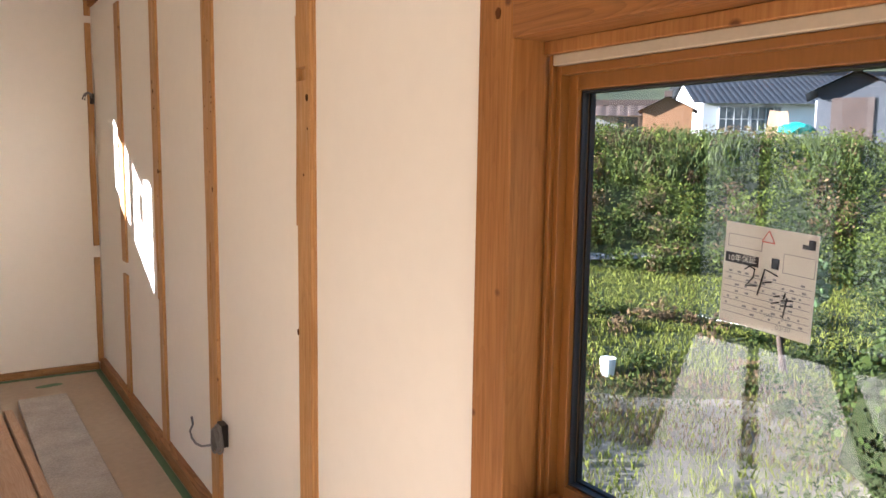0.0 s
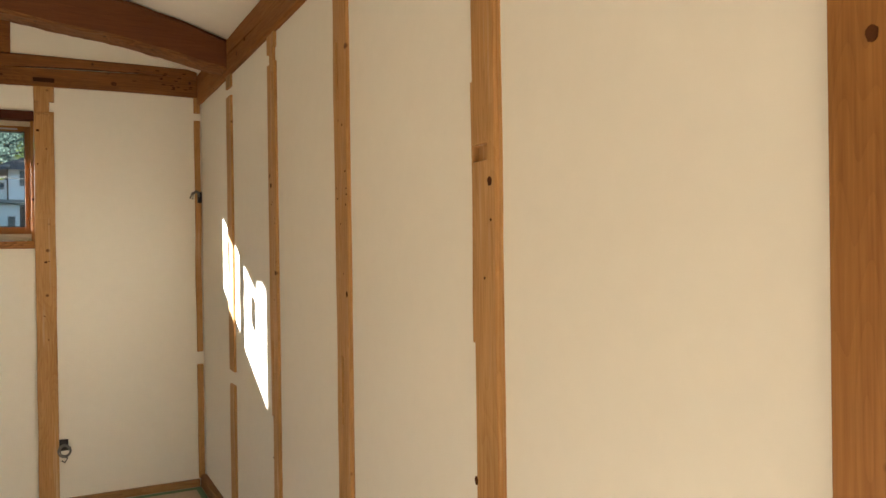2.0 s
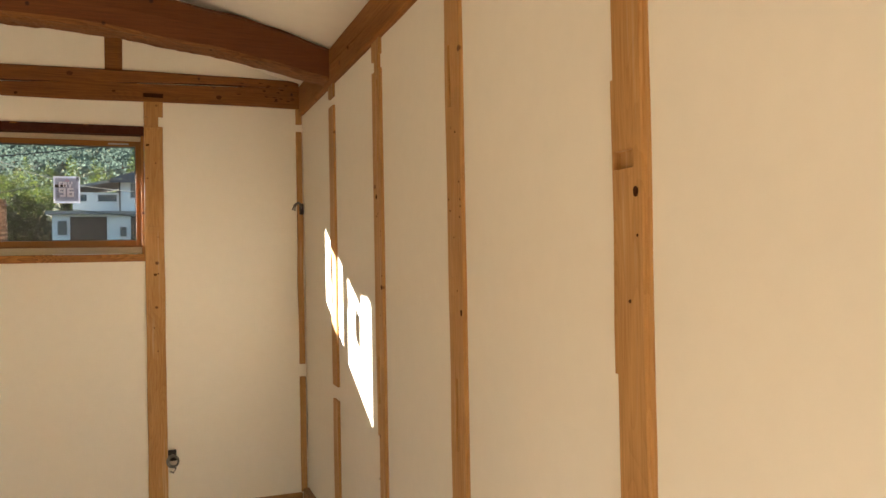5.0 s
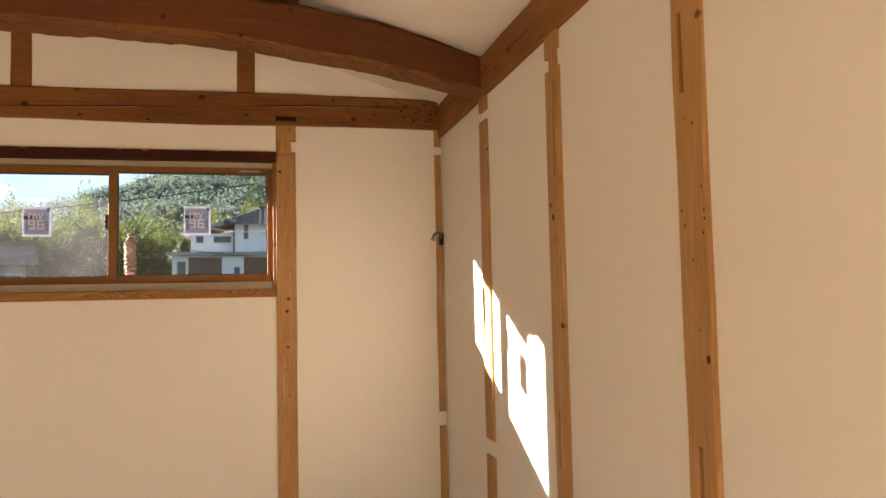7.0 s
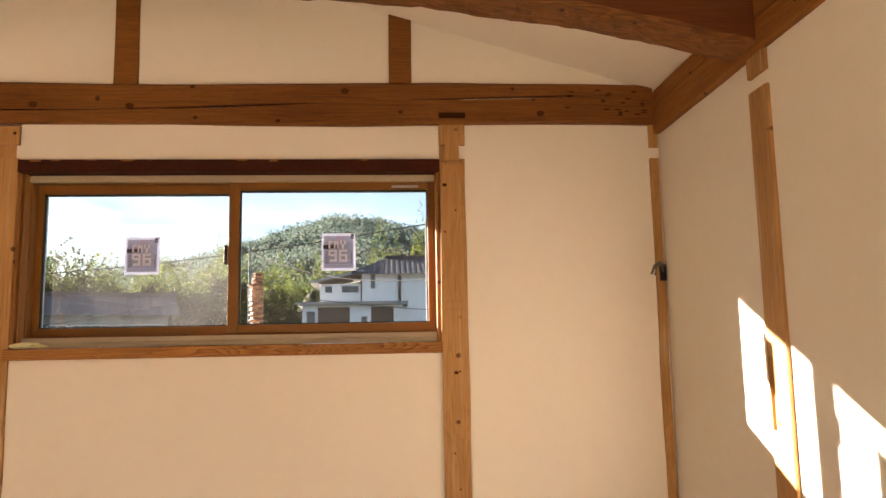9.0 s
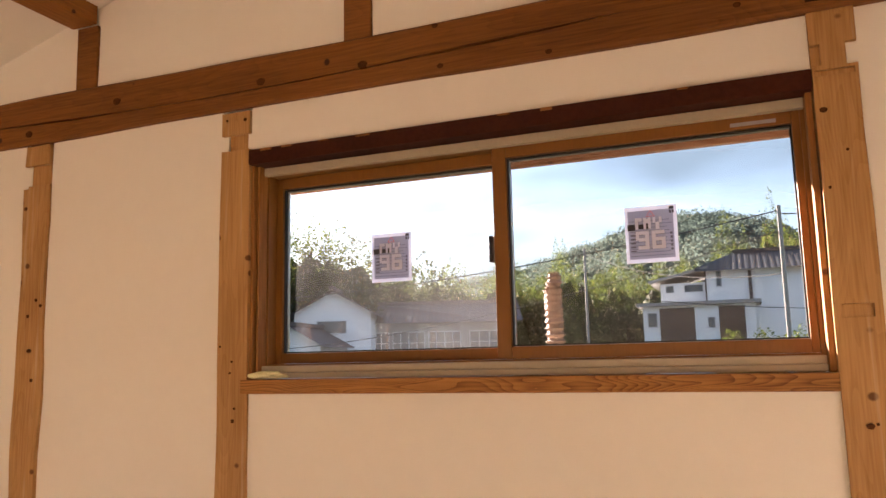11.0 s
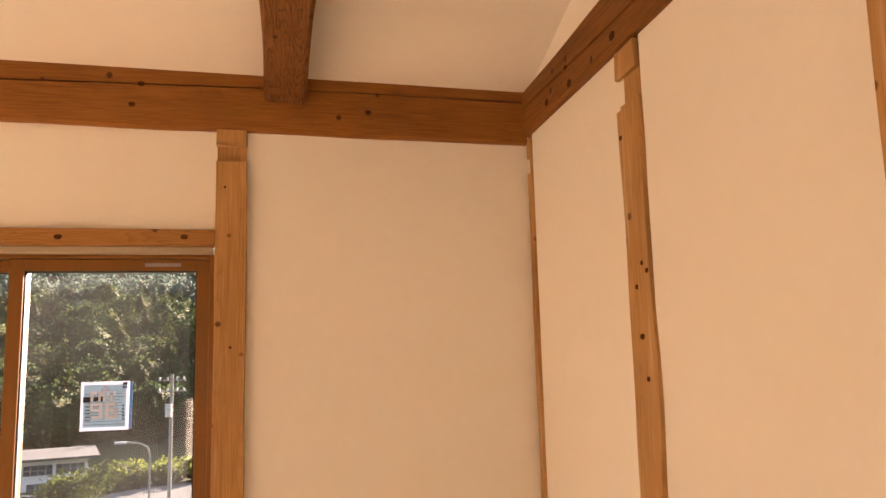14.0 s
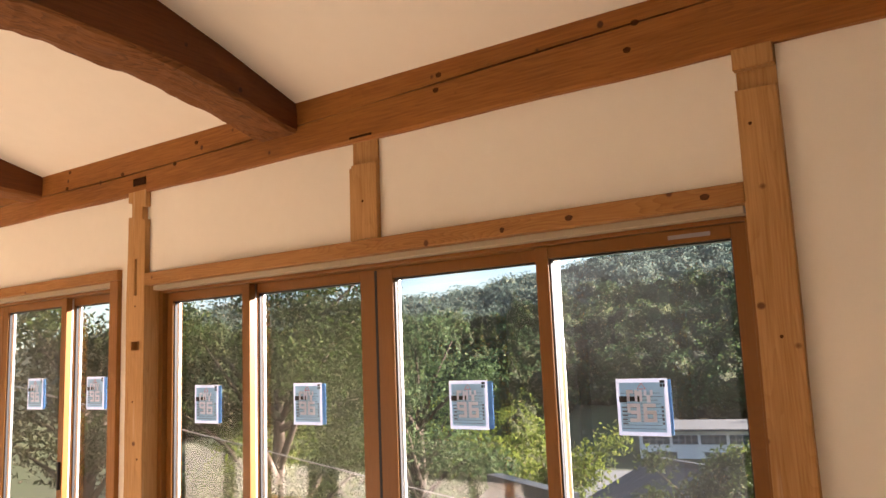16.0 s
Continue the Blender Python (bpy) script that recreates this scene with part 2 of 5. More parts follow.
def box(bm, x0, x1, y0, y1, z0, z1, place=None, bevel=0.0):
    """A box, in world axes or through place(u, d, z)."""
    pts = [(x, y, z) for x in (x0, x1) for y in (y0, y1) for z in (z0, z1)]
    vs = [bm.verts.new(place(*p) if place else p) for p in pts]
    fs = [bm.faces.new([vs[i] for i in f]) for f in ((0, 1, 3, 2), (4, 6, 7, 5), (0, 4, 5, 1), (2, 3, 7, 6), (0, 2, 6, 4), (1, 5, 7, 3))]
    if bevel:
        edges = list({e for f in fs for e in f.edges})
        bmesh.ops.bevel(bm, geom=edges, offset=bevel, segments=2, affect="EDGES", profile=0.5)
    return vs


def boxed(*args, place=None, bevel=0.0):
    bm = bmesh.new()
    box(bm, *args, place=place, bevel=bevel)
    return bm


def tube(bm, pts, r, sides=8, taper=None):
    """A round cord through the points."""
    rings = []
    for i, p in enumerate(pts):
        a, c = Vector(pts[max(i - 1, 0)]), Vector(pts[min(i + 1, len(pts) - 1)])
        way = (c - a).normalized()
        side = way.cross(Vector((0.31, 0.17, 0.93))).normalized()
        up = way.cross(side)
        rr = r if taper is None else taper[i]
        rings.append([bm.verts.new(Vector(p) + rr * (math.cos(k * math.tau / sides) * side + math.sin(k * math.tau / sides) * up)) for k in range(sides)])
    for a, c in zip(rings, rings[1:]):
        for k in range(sides):
            bm.faces.new((a[k], a[(k + 1) % sides], c[(k + 1) % sides], c[k]))
    bm.faces.new(rings[0])
    bm.faces.new(rings[-1][::-1])


# the three seen walls: u runs along the wall, d into the room from the posts' faces
X_E, Y_N, Y_S = 0.957, 5.70, -2.3


def on_n(u, d, z):
    return Vector((u, Y_N - d, z))


def on_e(u, d, z):
    return Vector((X_E - d, u, z))


def on_w(u, d, z):
    return Vector((-3.55 + (4.4 - u) * 0.03 + d, u, z))


PLASTER_D = -0.013
plaster_bits = {"n": [], "e": [], "w": []}
posts_made = []


def timber_post(wall, place, u0, u1, z0, z1, cuts=(), depth=0.105, front=0.0, wave=0.0025, material=None, label="", seed=0.0, name="post"):
    """A squared post. cuts: (u0, u1, z0, z1, depth); a depth of None is plastered over."""
    us = sorted({u0, u1, *(c for q in cuts for c in q[:2] if u0 < c < u1)})
    zs = {z0, z1, *(c for q in cuts for c in q[2:4] if z0 < c < z1)}
    z = z0 + 0.11
    while z < z1:
        if all(abs(z - c) > 0.02 for c in zs):
            zs.add(z)
        z += 0.11
    zs = sorted(zs)
    def level(i, j):
        if not (0 <= i < len(us) - 1 and 0 <= j < len(zs) - 1):
            return -depth
        uc, zc = (us[i] + us[i + 1]) / 2, (zs[j] + zs[j + 1]) / 2
        for a, c, e, f, dd in cuts:
            if a < uc < c and e < zc < f:
                return -depth if dd is None else front - dd
        return front
    bm = bmesh.new()
    cache = {}
    def vert(u, d, z):
        key = (round(u, 5), round(d, 5), round(z, 5))
        if key not in cache:
            w = wave * noise.noise((u * 9 + seed * 3.7, z * 3.1, seed)) * 2
            w2 = wave * noise.noise((u * 23 + seed, z * 2.3, 4 + seed))
            edge = 1.0 if min(abs(u - u0), abs(u - u1)) < 1e-6 else 0.3
            cache[key] = bm.verts.new(place(u + w * edge, d + (w2 if d > -depth + 0.01 else 0), z))
        return cache[key]
    for i in range(len(us) - 1):
        for j in range(len(zs) - 1):
            d = level(i, j)
            a, c, e, f = us[i], us[i + 1], zs[j], zs[j + 1]
            bm.faces.new([vert(a, d, e), vert(c, d, e), vert(c, d, f), vert(a, d, f)])
            for (di, dj), (p, q) in (((1, 0), ((c, e), (c, f))), ((0, 1), ((a, f), (c, f)))):
                o = level(i + di, j + dj)
                if abs(o - d) > 1e-6:
                    bm.faces.new([vert(p[0], d, p[1]), vert(q[0], d, q[1]), vert(q[0], o, q[1]), vert(p[0], o, p[1])])
            for (di, dj), (p, q) in (((-1, 0), ((a, e), (a, f))), ((0, -1), ((a, e), (c, e)))):
                if (i == 0 and di) or (j == 0 and dj):
                    if abs(d + depth) > 1e-6:
                        bm.faces.new([vert(p[0], d, p[1]), vert(q[0], d, q[1]), vert(q[0], -depth, q[1]), vert(p[0], -depth, p[1])])
    for a, c, e, f, dd in cuts:
        if dd is None:
            plaster_bits[wall].append((max(a, u0), min(c, u1), max(e, z0), min(f, z1)))
    ob = finish(bm, name, material or M_POST)
    posts_made.append((wall, u0, u1, z0, z1, front, ob, place))
    mod = ob.modifiers.new("worn", "BEVEL")
    mod.width, mod.segments, mod.angle_limit = 0.002, 1, radians(50)
    return tagged(ob, label or "honey-brown squared cedar post set in the plaster wall", "post", "wall posts", "structure")


def long_beam(name, place, us, z0, z1, front, back, crack, material, label, seed=0.0, wave=0.006):
    """A hewn beam along a wall, its faces slightly uneven, split by one long drying crack. z0, z1, crack: heights along u."""
    bm = bmesh.new()
    n_ = 60
    rings = []
    for i in range(n_ + 1):
        u = us[0] + (us[1] - us[0]) * i / n_
        lo, hi, cz = z0(u), z1(u), crack(u)
        wv = [wave * noise.noise((u * 2.2 + seed, k * 3.3, seed)) for k in range(8)]
        g = max(0.0, 0.005 * (0.55 + 1.1 * noise.noise((u * 1.7 + seed, 0, 9))))
        prof = [(back, lo + 0.4 * wv[0]), (front - 0.008 + wv[1] * 0.5, lo + wv[1]), (front + wv[2] * 0.4, lo + 0.010 + wv[1]), (front + wv[3] * 0.5, cz - g),
                (front - 0.035, cz + 0.004), (front + wv[3] * 0.5, cz + g), (front + wv[4] * 0.4, hi - 0.010 + wv[5]), (front - 0.010, hi + wv[5]), (back, hi)]
        rings.append([bm.verts.new(place(u, d, z)) for d, z in prof])
    for a, c in zip(rings, rings[1:]):
        for k in range(len(a)):
            bm.faces.new((a[k], a[(k + 1) % len(a)], c[(k + 1) % len(a)], c[k]))
    bm.faces.new(rings[0])
    bm.faces.new(rings[-1][::-1])
    made = tagged(finish(bm, name, material), label, "beam", "", "structure")
    posts_made.append((seed, us[0], us[1], 2.45, 2.75, front, made, place))
    return made


def lerp_table(rows, x):
    for (a, fa), (c, fc) in zip(rows, rows[1:]):
        if x <= c:
            k = (x - a) / (c - a)
            k = k * k * (3 - 2 * k) * 0.4 + k * 0.6
            return fa + (fc - fa) * max(0.0, min(1.0, k))
    return rows[-1][1]


# ---- floor ----
tagged(finish(boxed(-3.72, 1.10, Y_S - 0.1, 5.85, -0.12, 0.0), "floor", M_BOARD), "brown protective board sheets covering the floor", "floor", "", "structure")

# ---- posts of the east wall ----
Z_EB = 2.475
timber_post("e", on_e, 4.752, 4.867, 0.07, Z_EB, [(4.75, 4.87, 0.79, 0.865, None), (4.75, 4.87, 2.357, 2.402, None), (4.838, 4.858, 1.30, 1.52, 0.03)], seed=1)
timber_post("e", on_e, 3.862, 3.981, 0.07, Z_EB, [(3.945, 3.985, 2.338, 2.385, None), (3.86, 3.882, 2.34, 2.40, None), (3.9, 3.916, 1.95, 2.30, 0.02), (3.93, 3.95, 0.92, 1.12, 0.03), (3.955, 3.985, 0.07, 0.78, None)], seed=2)
timber_post("e", on_e, 2.975, 3.098, 0.07, Z_EB, [(3.055, 3.072, 2.02, 2.22, 0.03), (3.035, 3.052, 0.93, 1.16, 0.03), (2.97, 2.985, 0.07, 1.0, 0.012)], seed=3)
timber_post("e", on_e, 2.040, 2.155, 0.07, Z_EB, [(2.085, 2.15, 1.715, 1.752, 0.018), (2.146, 2.16, 0.07, 1.30, 0.012), (2.146, 2.16, 1.90, Z_EB, 0.01), (2.03, 2.053, 0.07, Z_EB, 0.0105)], seed=4, wave=0.004)
timber_post("e", on_e, 1.150, 1.252, 0.0, Z_EB, front=0.004, material=M_JAMB, label="smooth reddish-brown post beside the east window", seed=5, wave=0.001, depth=0.095)
# corner posts, of which a narrow strip shows
timber_post("n", on_n, 0.925, 0.962, 0.05, 2.51, [(0.9, 0.97, 0.787, 0.868, None), (0.9, 0.97, 2.363, 2.41, None)], seed=6, wave=0.003, label="narrow strip of the corner post, plastered over in places")
timber_post("n", on_n, -3.59, -3.553, 0.05, 2.50, [(-3.6, -3.56, 2.36, 2.42, 0.02)], seed=7, wave=0.003, label="narrow strip of the corner post beside the west wall")

# ---- posts of the north wall ----
timber_post("n", on_n, 0.012, 0.120, 0.0, 2.51, [(0.095, 0.13, 2.36, 2.419, None), (0.0, 0.036, 2.365, 2.42, 0.015), (0.02, 0.112, 2.336, 2.352, 0.012), (0.03, 0.10, 1.724, 1.756, 0.010)], seed=8)
timber_post("n", on_n, -1.823, -1.706, 0.0, 2.50, [(-1.83, -1.799, 2.365, 2.42, None), (-1.72, -1.70, 2.365, 2.42, None), (-1.80, -1.72, 2.365, 2.42, 0.02)], seed=9, wave=0.003)
timber_post("n", on_n, -2.745, -2.622, 0.0, 2.50, [(-2.75, -2.725, 2.33, 2.42, None), (-2.725, -2.62, 2.34, 2.42, 0.014)], seed=10, wave=0.011, label="honey-brown old post with nail holes and a worn edge")
for k, (a, c) in enumerate(((-0.196, -0.100), (-1.343, -1.246), (-2.510, -2.410))):
    timber_post("n", on_n, a, c, 2.68, 2.941 if k == 2 else 3.34 - abs((a + c) / 2 + 1.3) * 0.25, material=M_BEAM_X, seed=20 + k, depth=0.09, label="short dark strut standing on the beam in the gable")

# ---- posts of the west wall ----
timber_post("w", on_w, 4.545, 4.648, 0.0, 2.49, [(4.54, 4.65, 2.375, 2.432, 0.03)], seed=11, depth=0.10, front=0.012)
timber_post("w", on_w, 1.800, 1.935, 0.0, 2.52, [(1.79, 1.83, 2.40, 2.47, None), (1.915, 1.94, 2.38, 2.44, None), (1.86, 1.878, 2.03, 2.20, 0.03), (1.84, 1.90, 1.78, 1.82, 0.03)], seed=12, depth=0.11, front=0.015)
timber_post("w", on_w, 3.170, 3.300, 2.130, 2.51, [(3.165, 3.182, 2.40, 2.515, None), (3.16, 3.31, 2.41, 2.515, 0.012)], seed=13, front=0.008, label="short post stub between lintel and beam, split at its top")

# ---- beams ----
long_beam("beam", on_n, (-3.60, 0.945), lambda u: 2.508 + 0.004 * math.sin(u * 3), lambda u: 2.688 + 0.006 * math.sin(u * 2 + 1), 0.012, -0.10,
          lambda u: 2.600 + 0.035 * math.sin(u * 1.15 + 0.5), M_BEAM_X, "brown knotty tie beam with a long drying crack on the north wall", 1.0)
long_beam("beam", on_e, (Y_S, 5.70), lambda u: 2.470 - 0.003 * u / 5, lambda u: 2.660, 0.012, -0.12, lambda u: 2.57 + 0.02 * math.sin(u * 1.3), M_BEAM_Y,
          "brown wall beam along the top of the east wall", 2.0)
long_beam("beam", on_w, (Y_S, 5.70), lambda u: 2.478 + (5.7 - u) * 0.008, lambda u: 2.695 + (5.7 - u) * 0.010, 0.014, -0.12,
          lambda u: 2.615 + (5.7 - u) * 0.006 - 0.03 * math.sin(u * 0.9), M_BEAM_Y, "brown wall beam with a long split along the top of the west wall", 3.0, 0.007)


def arch_beam(y_mid, half, low, high, label, seed):
    """A curved log beam across the room, flat-sided, its underside left rough."""
    bm = bmesh.new()
    rings = []
    n_ = 150
    for i in range(n_ + 1):
        x = -3.545 + (0.955 + 3.545) * i / n_
        yc, h, lo, hi = lerp_table(y_mid, x), lerp_table(half, x), lerp_table(low, x), lerp_table(high, x)
        w = [0.007 * noise.noise((x * 2.6 + seed, k * 2.1, seed)) for k in range(10)]
        rg = [0.010 * noise.noise((x * 9 + seed, k * 5.1, 3 + seed)) + 0.011 * abs(noise.noise((x * 31 + seed, k * 2.3, 7 + seed))) for k in range(4)]
        prof = [(-h * 0.5, lo + rg[0]), (h * 0.5, lo + rg[1]), (h - 0.014, lo + 0.002 + rg[2]), (h + w[1], lo + 0.018 + w[0]), (h + w[2], (lo + hi) / 2),
                (h * 0.94 + w[3], hi - 0.02), (h * 0.75, hi + w[4]), (-h * 0.75, hi + w[5]), (-h * 0.94 + w[6], hi - 0.02), (-h + w[7], (lo + hi) / 2), (-h + w[8], lo + 0.018 + w[9]), (-h + 0.014, lo + 0.002 + rg[3])]
        rings.append([bm.verts.new((x, yc + d, z)) for d, z in prof])
    for a, c in zip(rings, rings[1:]):
        for k in range(len(a)):
            f = bm.faces.new((a[k], a[(k + 1) % len(a)], c[(k + 1) % len(a)], c[k]))
            f.material_index = 1 if k in (0, 1, 2, 10, 11) else 0
    bm.faces.new(rings[0])
    bm.faces.new(rings[-1][::-1])
    ob = finish(bm, "curved_beam", [M_ARCH, M_ROUGH])
    return tagged(ob, label, "beam", "curved beams across the room", "structure")


A_LOW = [(-3.55, 2.587), (-3.0, 2.645), (-2.2, 2.69), (-1.3, 2.705), (-0.67, 2.692), (-0.2, 2.67), (0.33, 2.607), (0.61, 2.553), (0.9, 2.495), (0.96, 2.48)]
A_HIGH = [(-3.55, 2.72), (-2.9, 2.82), (-2.2, 2.88), (-1.3, 2.91), (-0.6, 2.895), (0.08, 2.858), (0.43, 2.80), (0.66, 2.745), (0.96, 2.66)]
arch_beam([(-3.55, 4.782), (-1.3, 4.84), (0.96, 4.85)], [(-3.55, 0.071), (-1.3, 0.10), (0.96, 0.085)], A_LOW, A_HIGH, "dark brown curved log beam with a rough split underside", 1.3)
arch_beam([(-3.55, 2.81), (-3.1, 2.84), (-2.5, 2.85), (0.96, 2.85)], [(-3.55, 0.105), (-2.7, 0.11), (-1.3, 0.12), (0.96, 0.09)],
          [(-3.55, 2.573), (-3.47, 2.585), (-3.157, 2.643), (-2.88, 2.688), (-2.5, 2.715), (-1.3, 2.73), (0.0, 2.66), (0.96, 2.48)],
          [(-3.55, 2.715), (-3.1, 2.855), (-2.8, 2.93), (-1.3, 2.99), (0.0, 2.91), (0.96, 2.68)],
          "dark brown curved log beam with carpenter's ink marks", 5.3)
arch_beam([(-3.55, 0.93), (-1.3, 0.97), (0.96, 0.95)], [(-3.55, 0.09), (-1.3, 0.11), (0.96, 0.09)],
          [(-3.55, 2.60), (-2.6, 2.67), (-1.3, 2.70), (0.0, 2.64), (0.96, 2.48)], [(-3.55, 2.78), (-2.6, 2.88), (-1.3, 2.93), (0.0, 2.89), (0.96, 2.68)],
          "dark brown curved log beam near the back of the room", 8.1)
tagged(finish(boxed(-1.0, 0.109, 4.755, 4.90, 2.87, 3.12, bevel=0.004), "strut_block", M_BEAM_X), "dark timber block lying on the curved beam", "beam", "", "structure")

tagged(finish(boxed(-2.535, -2.412, 4.90, 5.698, 2.942, 3.05, bevel=0.004), "purlin", M_BEAM_Y), "brown purlin resting on the gable strut", "beam", "", "structure")

# ---- walls: plaster panels between the timbers, a shell behind ----
NWIN = (-1.706, 0.012, 1.547, 2.358)
WWIN1 = (1.935, 4.545, 0.0, 2.125)
WWIN2 = (-0.75, 1.72, 0.0, 2.163)
EWIN = (0.20, 1.150, 0.80, 1.84)


def wall(name, key, place, u_range, z_range, holes, label, posts):
    """posts: spans along u that timber fills to full height."""
    top = empty(name, label, "wall", "", "structure")
    def pieces(holes_):
        us = sorted({u_range[0], u_range[1], *(h for q in holes_ for h in q[:2])})
        for a, c in zip(us, us[1:]):
            m = (a + c) / 2
            cover = sorted((q[2], q[3]) for q in holes_ if q[0] < m < q[1])
            z = z_range[0]
            for e, f in cover:
                if e > z + 1e-4:
                    yield a, c, z, e
                z = max(z, f)
            if z < z_range[1] - 1e-4:
                yield a, c, z, z_range[1]
    for a, c, e, f in list(pieces(holes + posts)) + plaster_bits[key]:
        part("plaster_panel", boxed(a, c, PLASTER_D, -0.10, e, f, place=place), M_PLASTER, top)
    bm = bmesh.new()
    for a, c, e, f in pieces(holes):
        box(bm, a, c, -0.106, -0.17, e, f, place=place)
    part("outer_shell", bm, M_PLASTER, top)
    return top


wall("wall_east", "e", on_e, (Y_S - 0.1, 5.87), (-0.1, 2.66), [EWIN], "cream plaster wall divided by timber posts",
     [(a, c, 0.0, 2.475) for a, c in ((4.752, 4.867), (3.862, 3.981), (2.975, 3.098), (2.040, 2.155), (1.150, 1.252))])
wall("wall_north", "n", on_n, (-3.75, 1.12), (-0.1, 3.5), [NWIN], "cream plaster gable wall with a high sliding window",
     [(a, c, 0.0, 2.51) for a, c in ((0.012, 0.120), (-1.823, -1.706), (-2.745, -2.622), (0.925, 0.962), (-3.59, -3.553))])
wall("wall_west", "w", on_w, (Y_S - 0.1, 5.87), (-0.1, 2.70), [WWIN1, WWIN2], "cream plaster wall with tall sliding windows", [(4.545, 4.648, 0, 2.49), (1.800, 1.935, 0, 2.51), (3.170, 3.300, 2.130, 2.51)])
tagged(finish(boxed(-3.72, 1.12, Y_S - 0.1, Y_S, -0.1, 3.5), "wall_south", M_PLASTER), "plain cream plaster wall closing the room", "wall", "", "structure")

# sloped ceiling, two slopes that meet at the ridge
RIDGE_X, RIDGE_Z = -1.31, 3.325
bm = bmesh.new()
for a, za, in ((1.13, 2.617), (-3.76, 2.635)):
    p = [bm.verts.new(q) for q in ((a, Y_S - 0.1, za), (a, 5.87, za), (RIDGE_X, 5.87, RIDGE_Z), (RIDGE_X, Y_S - 0.1, RIDGE_Z))]
    q = [bm.verts.new(v.co + Vector((0, 0, 0.12))) for v in p]
    bm.faces.new(p)
    bm.faces.new(q[::-1])
    for k in range(4):
        bm.faces.new((p[k], p[(k + 1) % 4], q[(k + 1) % 4], q[k]))
tagged(finish(bm, "ceiling", M_CEIL), "cream plaster ceiling sloping up to a ridge", "ceiling", "", "structure")

# base trim
tagged(finish(boxed(Y_S, 5.69, 0.024, -0.02, 0.0, 0.075, place=on_e, bevel=0.004), "baseboard", M_BASE_Y), "rough brown timber base rail along the east wall", "baseboard", "", "structure")
tagged(finish(boxed(-3.55, 0.93, 0.012, -0.02, 0.0, 0.045, place=on_n, bevel=0.003), "baseboard", M_BASE_X), "pale timber base rail along the north wall", "baseboard", "", "structure")


# ---- windows ----
def ring_frame(bm, place, u0, u1, z0, z1, d0, d1, wl_, wr_, wb_, wt_, bevel=0.002):
    """Four members round an opening."""
    box(bm, u0, u0 + wl_, d0, d1, z0, z1, place=place, bevel=bevel)
    box(bm, u1 - wr_, u1, d0, d1, z0, z1, place=place, bevel=bevel)
    box(bm, u0 + wl_, u1 - wr_, d0, d1, z0, z0 + wb_, place=place, bevel=bevel)
    box(bm, u0 + wl_, u1 - wr_, d0, d1, z1 - wt_, z1, place=place, bevel=bevel)


def sash(win, place, u0, u1, z0, z1, d, ws, wb_, wt_, glass=None, cover=None):
    bm = bmesh.new()
    wl_, wr_ = ws
    ring_frame(bm, place, u0, u1, z0, z1, d, d - 0.032, wl_, wr_, wb_, wt_)
    s = part("sash", bm, M_FRAME, win)
    g = (u0 + wl_, u1 - wr_, z0 + wb_, z1 - wt_)
    bm = bmesh.new()
    ring_frame(bm, place, g[0] + 0.001, g[1] - 0.001, g[2] + 0.001, g[3] - 0.001, d - 0.010, d - 0.024, 0.004, 0.004, 0.004, 0.004, 0.0)
    part("gasket", bm, M_GASKET, s)
    pane = part("pane", boxed(g[0] + 0.001, g[1] - 0.001, d - 0.014, d - 0.018, g[2] + 0.001, g[3] - 0.001, place=place), glass or M_GLASS, s, "clear window glass")
    pane.visible_shadow = False
    bm = bmesh.new()
    ring_frame(bm, place, u0 + 0.004, u1 - 0.004, z0 + 0.004, z1 - 0.004, d - 0.033, d - 0.045, wl_ - 0.002, wr_ - 0.002, wb_, wt_, 0.0)
    part("outer_cover", bm, cover or M_ALU, s, "dark outer sash face" if cover else "pale aluminium outer sash face")
    return s, g


# north window
win = empty("window_1", "wood-grain two-pane sliding window high in the north wall", "window", "", "structure")
part("head_board", boxed(-1.706, 0.012, 0.006, -0.07, 2.306, 2.358, place=on_n, bevel=0.003), M_DARK, win, "dark red-brown painted head board, chipped")
part("window_sill", boxed(-1.722, 0.010, 0.012, -0.085, 1.547, 1.592, place=on_n, bevel=0.003), M_LINTEL_X, win, "figured cedar sill board")
bm = bmesh.new()
box(bm, -1.7045, -1.6945, -0.012, -0.074, 1.593, 2.305, place=on_n, bevel=0.0015)
box(bm, -1.6905, -1.682, -0.028, -0.074, 1.593, 2.305, place=on_n, bevel=0.0015)
box(bm, -0.006, 0.010, -0.02, -0.085, 1.593, 2.305, place=on_n, bevel=0.002)
part("lining", bm, M_JAMB, win)
bm = bmesh.new()
box(bm, -1.680, -0.008, -0.030, -0.074, 1.594, 1.612, place=on_n, bevel=0.002)
box(bm, -1.680, -0.008, -0.046, -0.074, 1.6125, 1.634, place=on_n, bevel=0.002)
box(bm, -1.680, -0.008, -0.050, -0.074, 2.276, 2.303, place=on_n, bevel=0.002)
part("track", bm, M_TRACK, win, "cream track rails")
bm = bmesh.new()
ring_frame(bm, on_n, -1.694, 0.0, 1.596, 2.304, -0.075, -0.17, 0.018, 0.018, 0.0435, 0.0245)
part("window_frame", bm, M_FRAME, win)
n_pane = []
s, g = sash(win, on_n, -1.680, -0.835, 1.640, 2.2785, -0.122, (0.028, 0.045), 0.034, 0.0385, M_GLASS_DUSTY)
n_pane.append((s, g, -0.122))
s, g = sash(win, on_n, -0.876, -0.008, 1.640, 2.280, -0.082, (0.044, 0.030), 0.036, 0.034)
n_pane.append((s, g, -0.082))
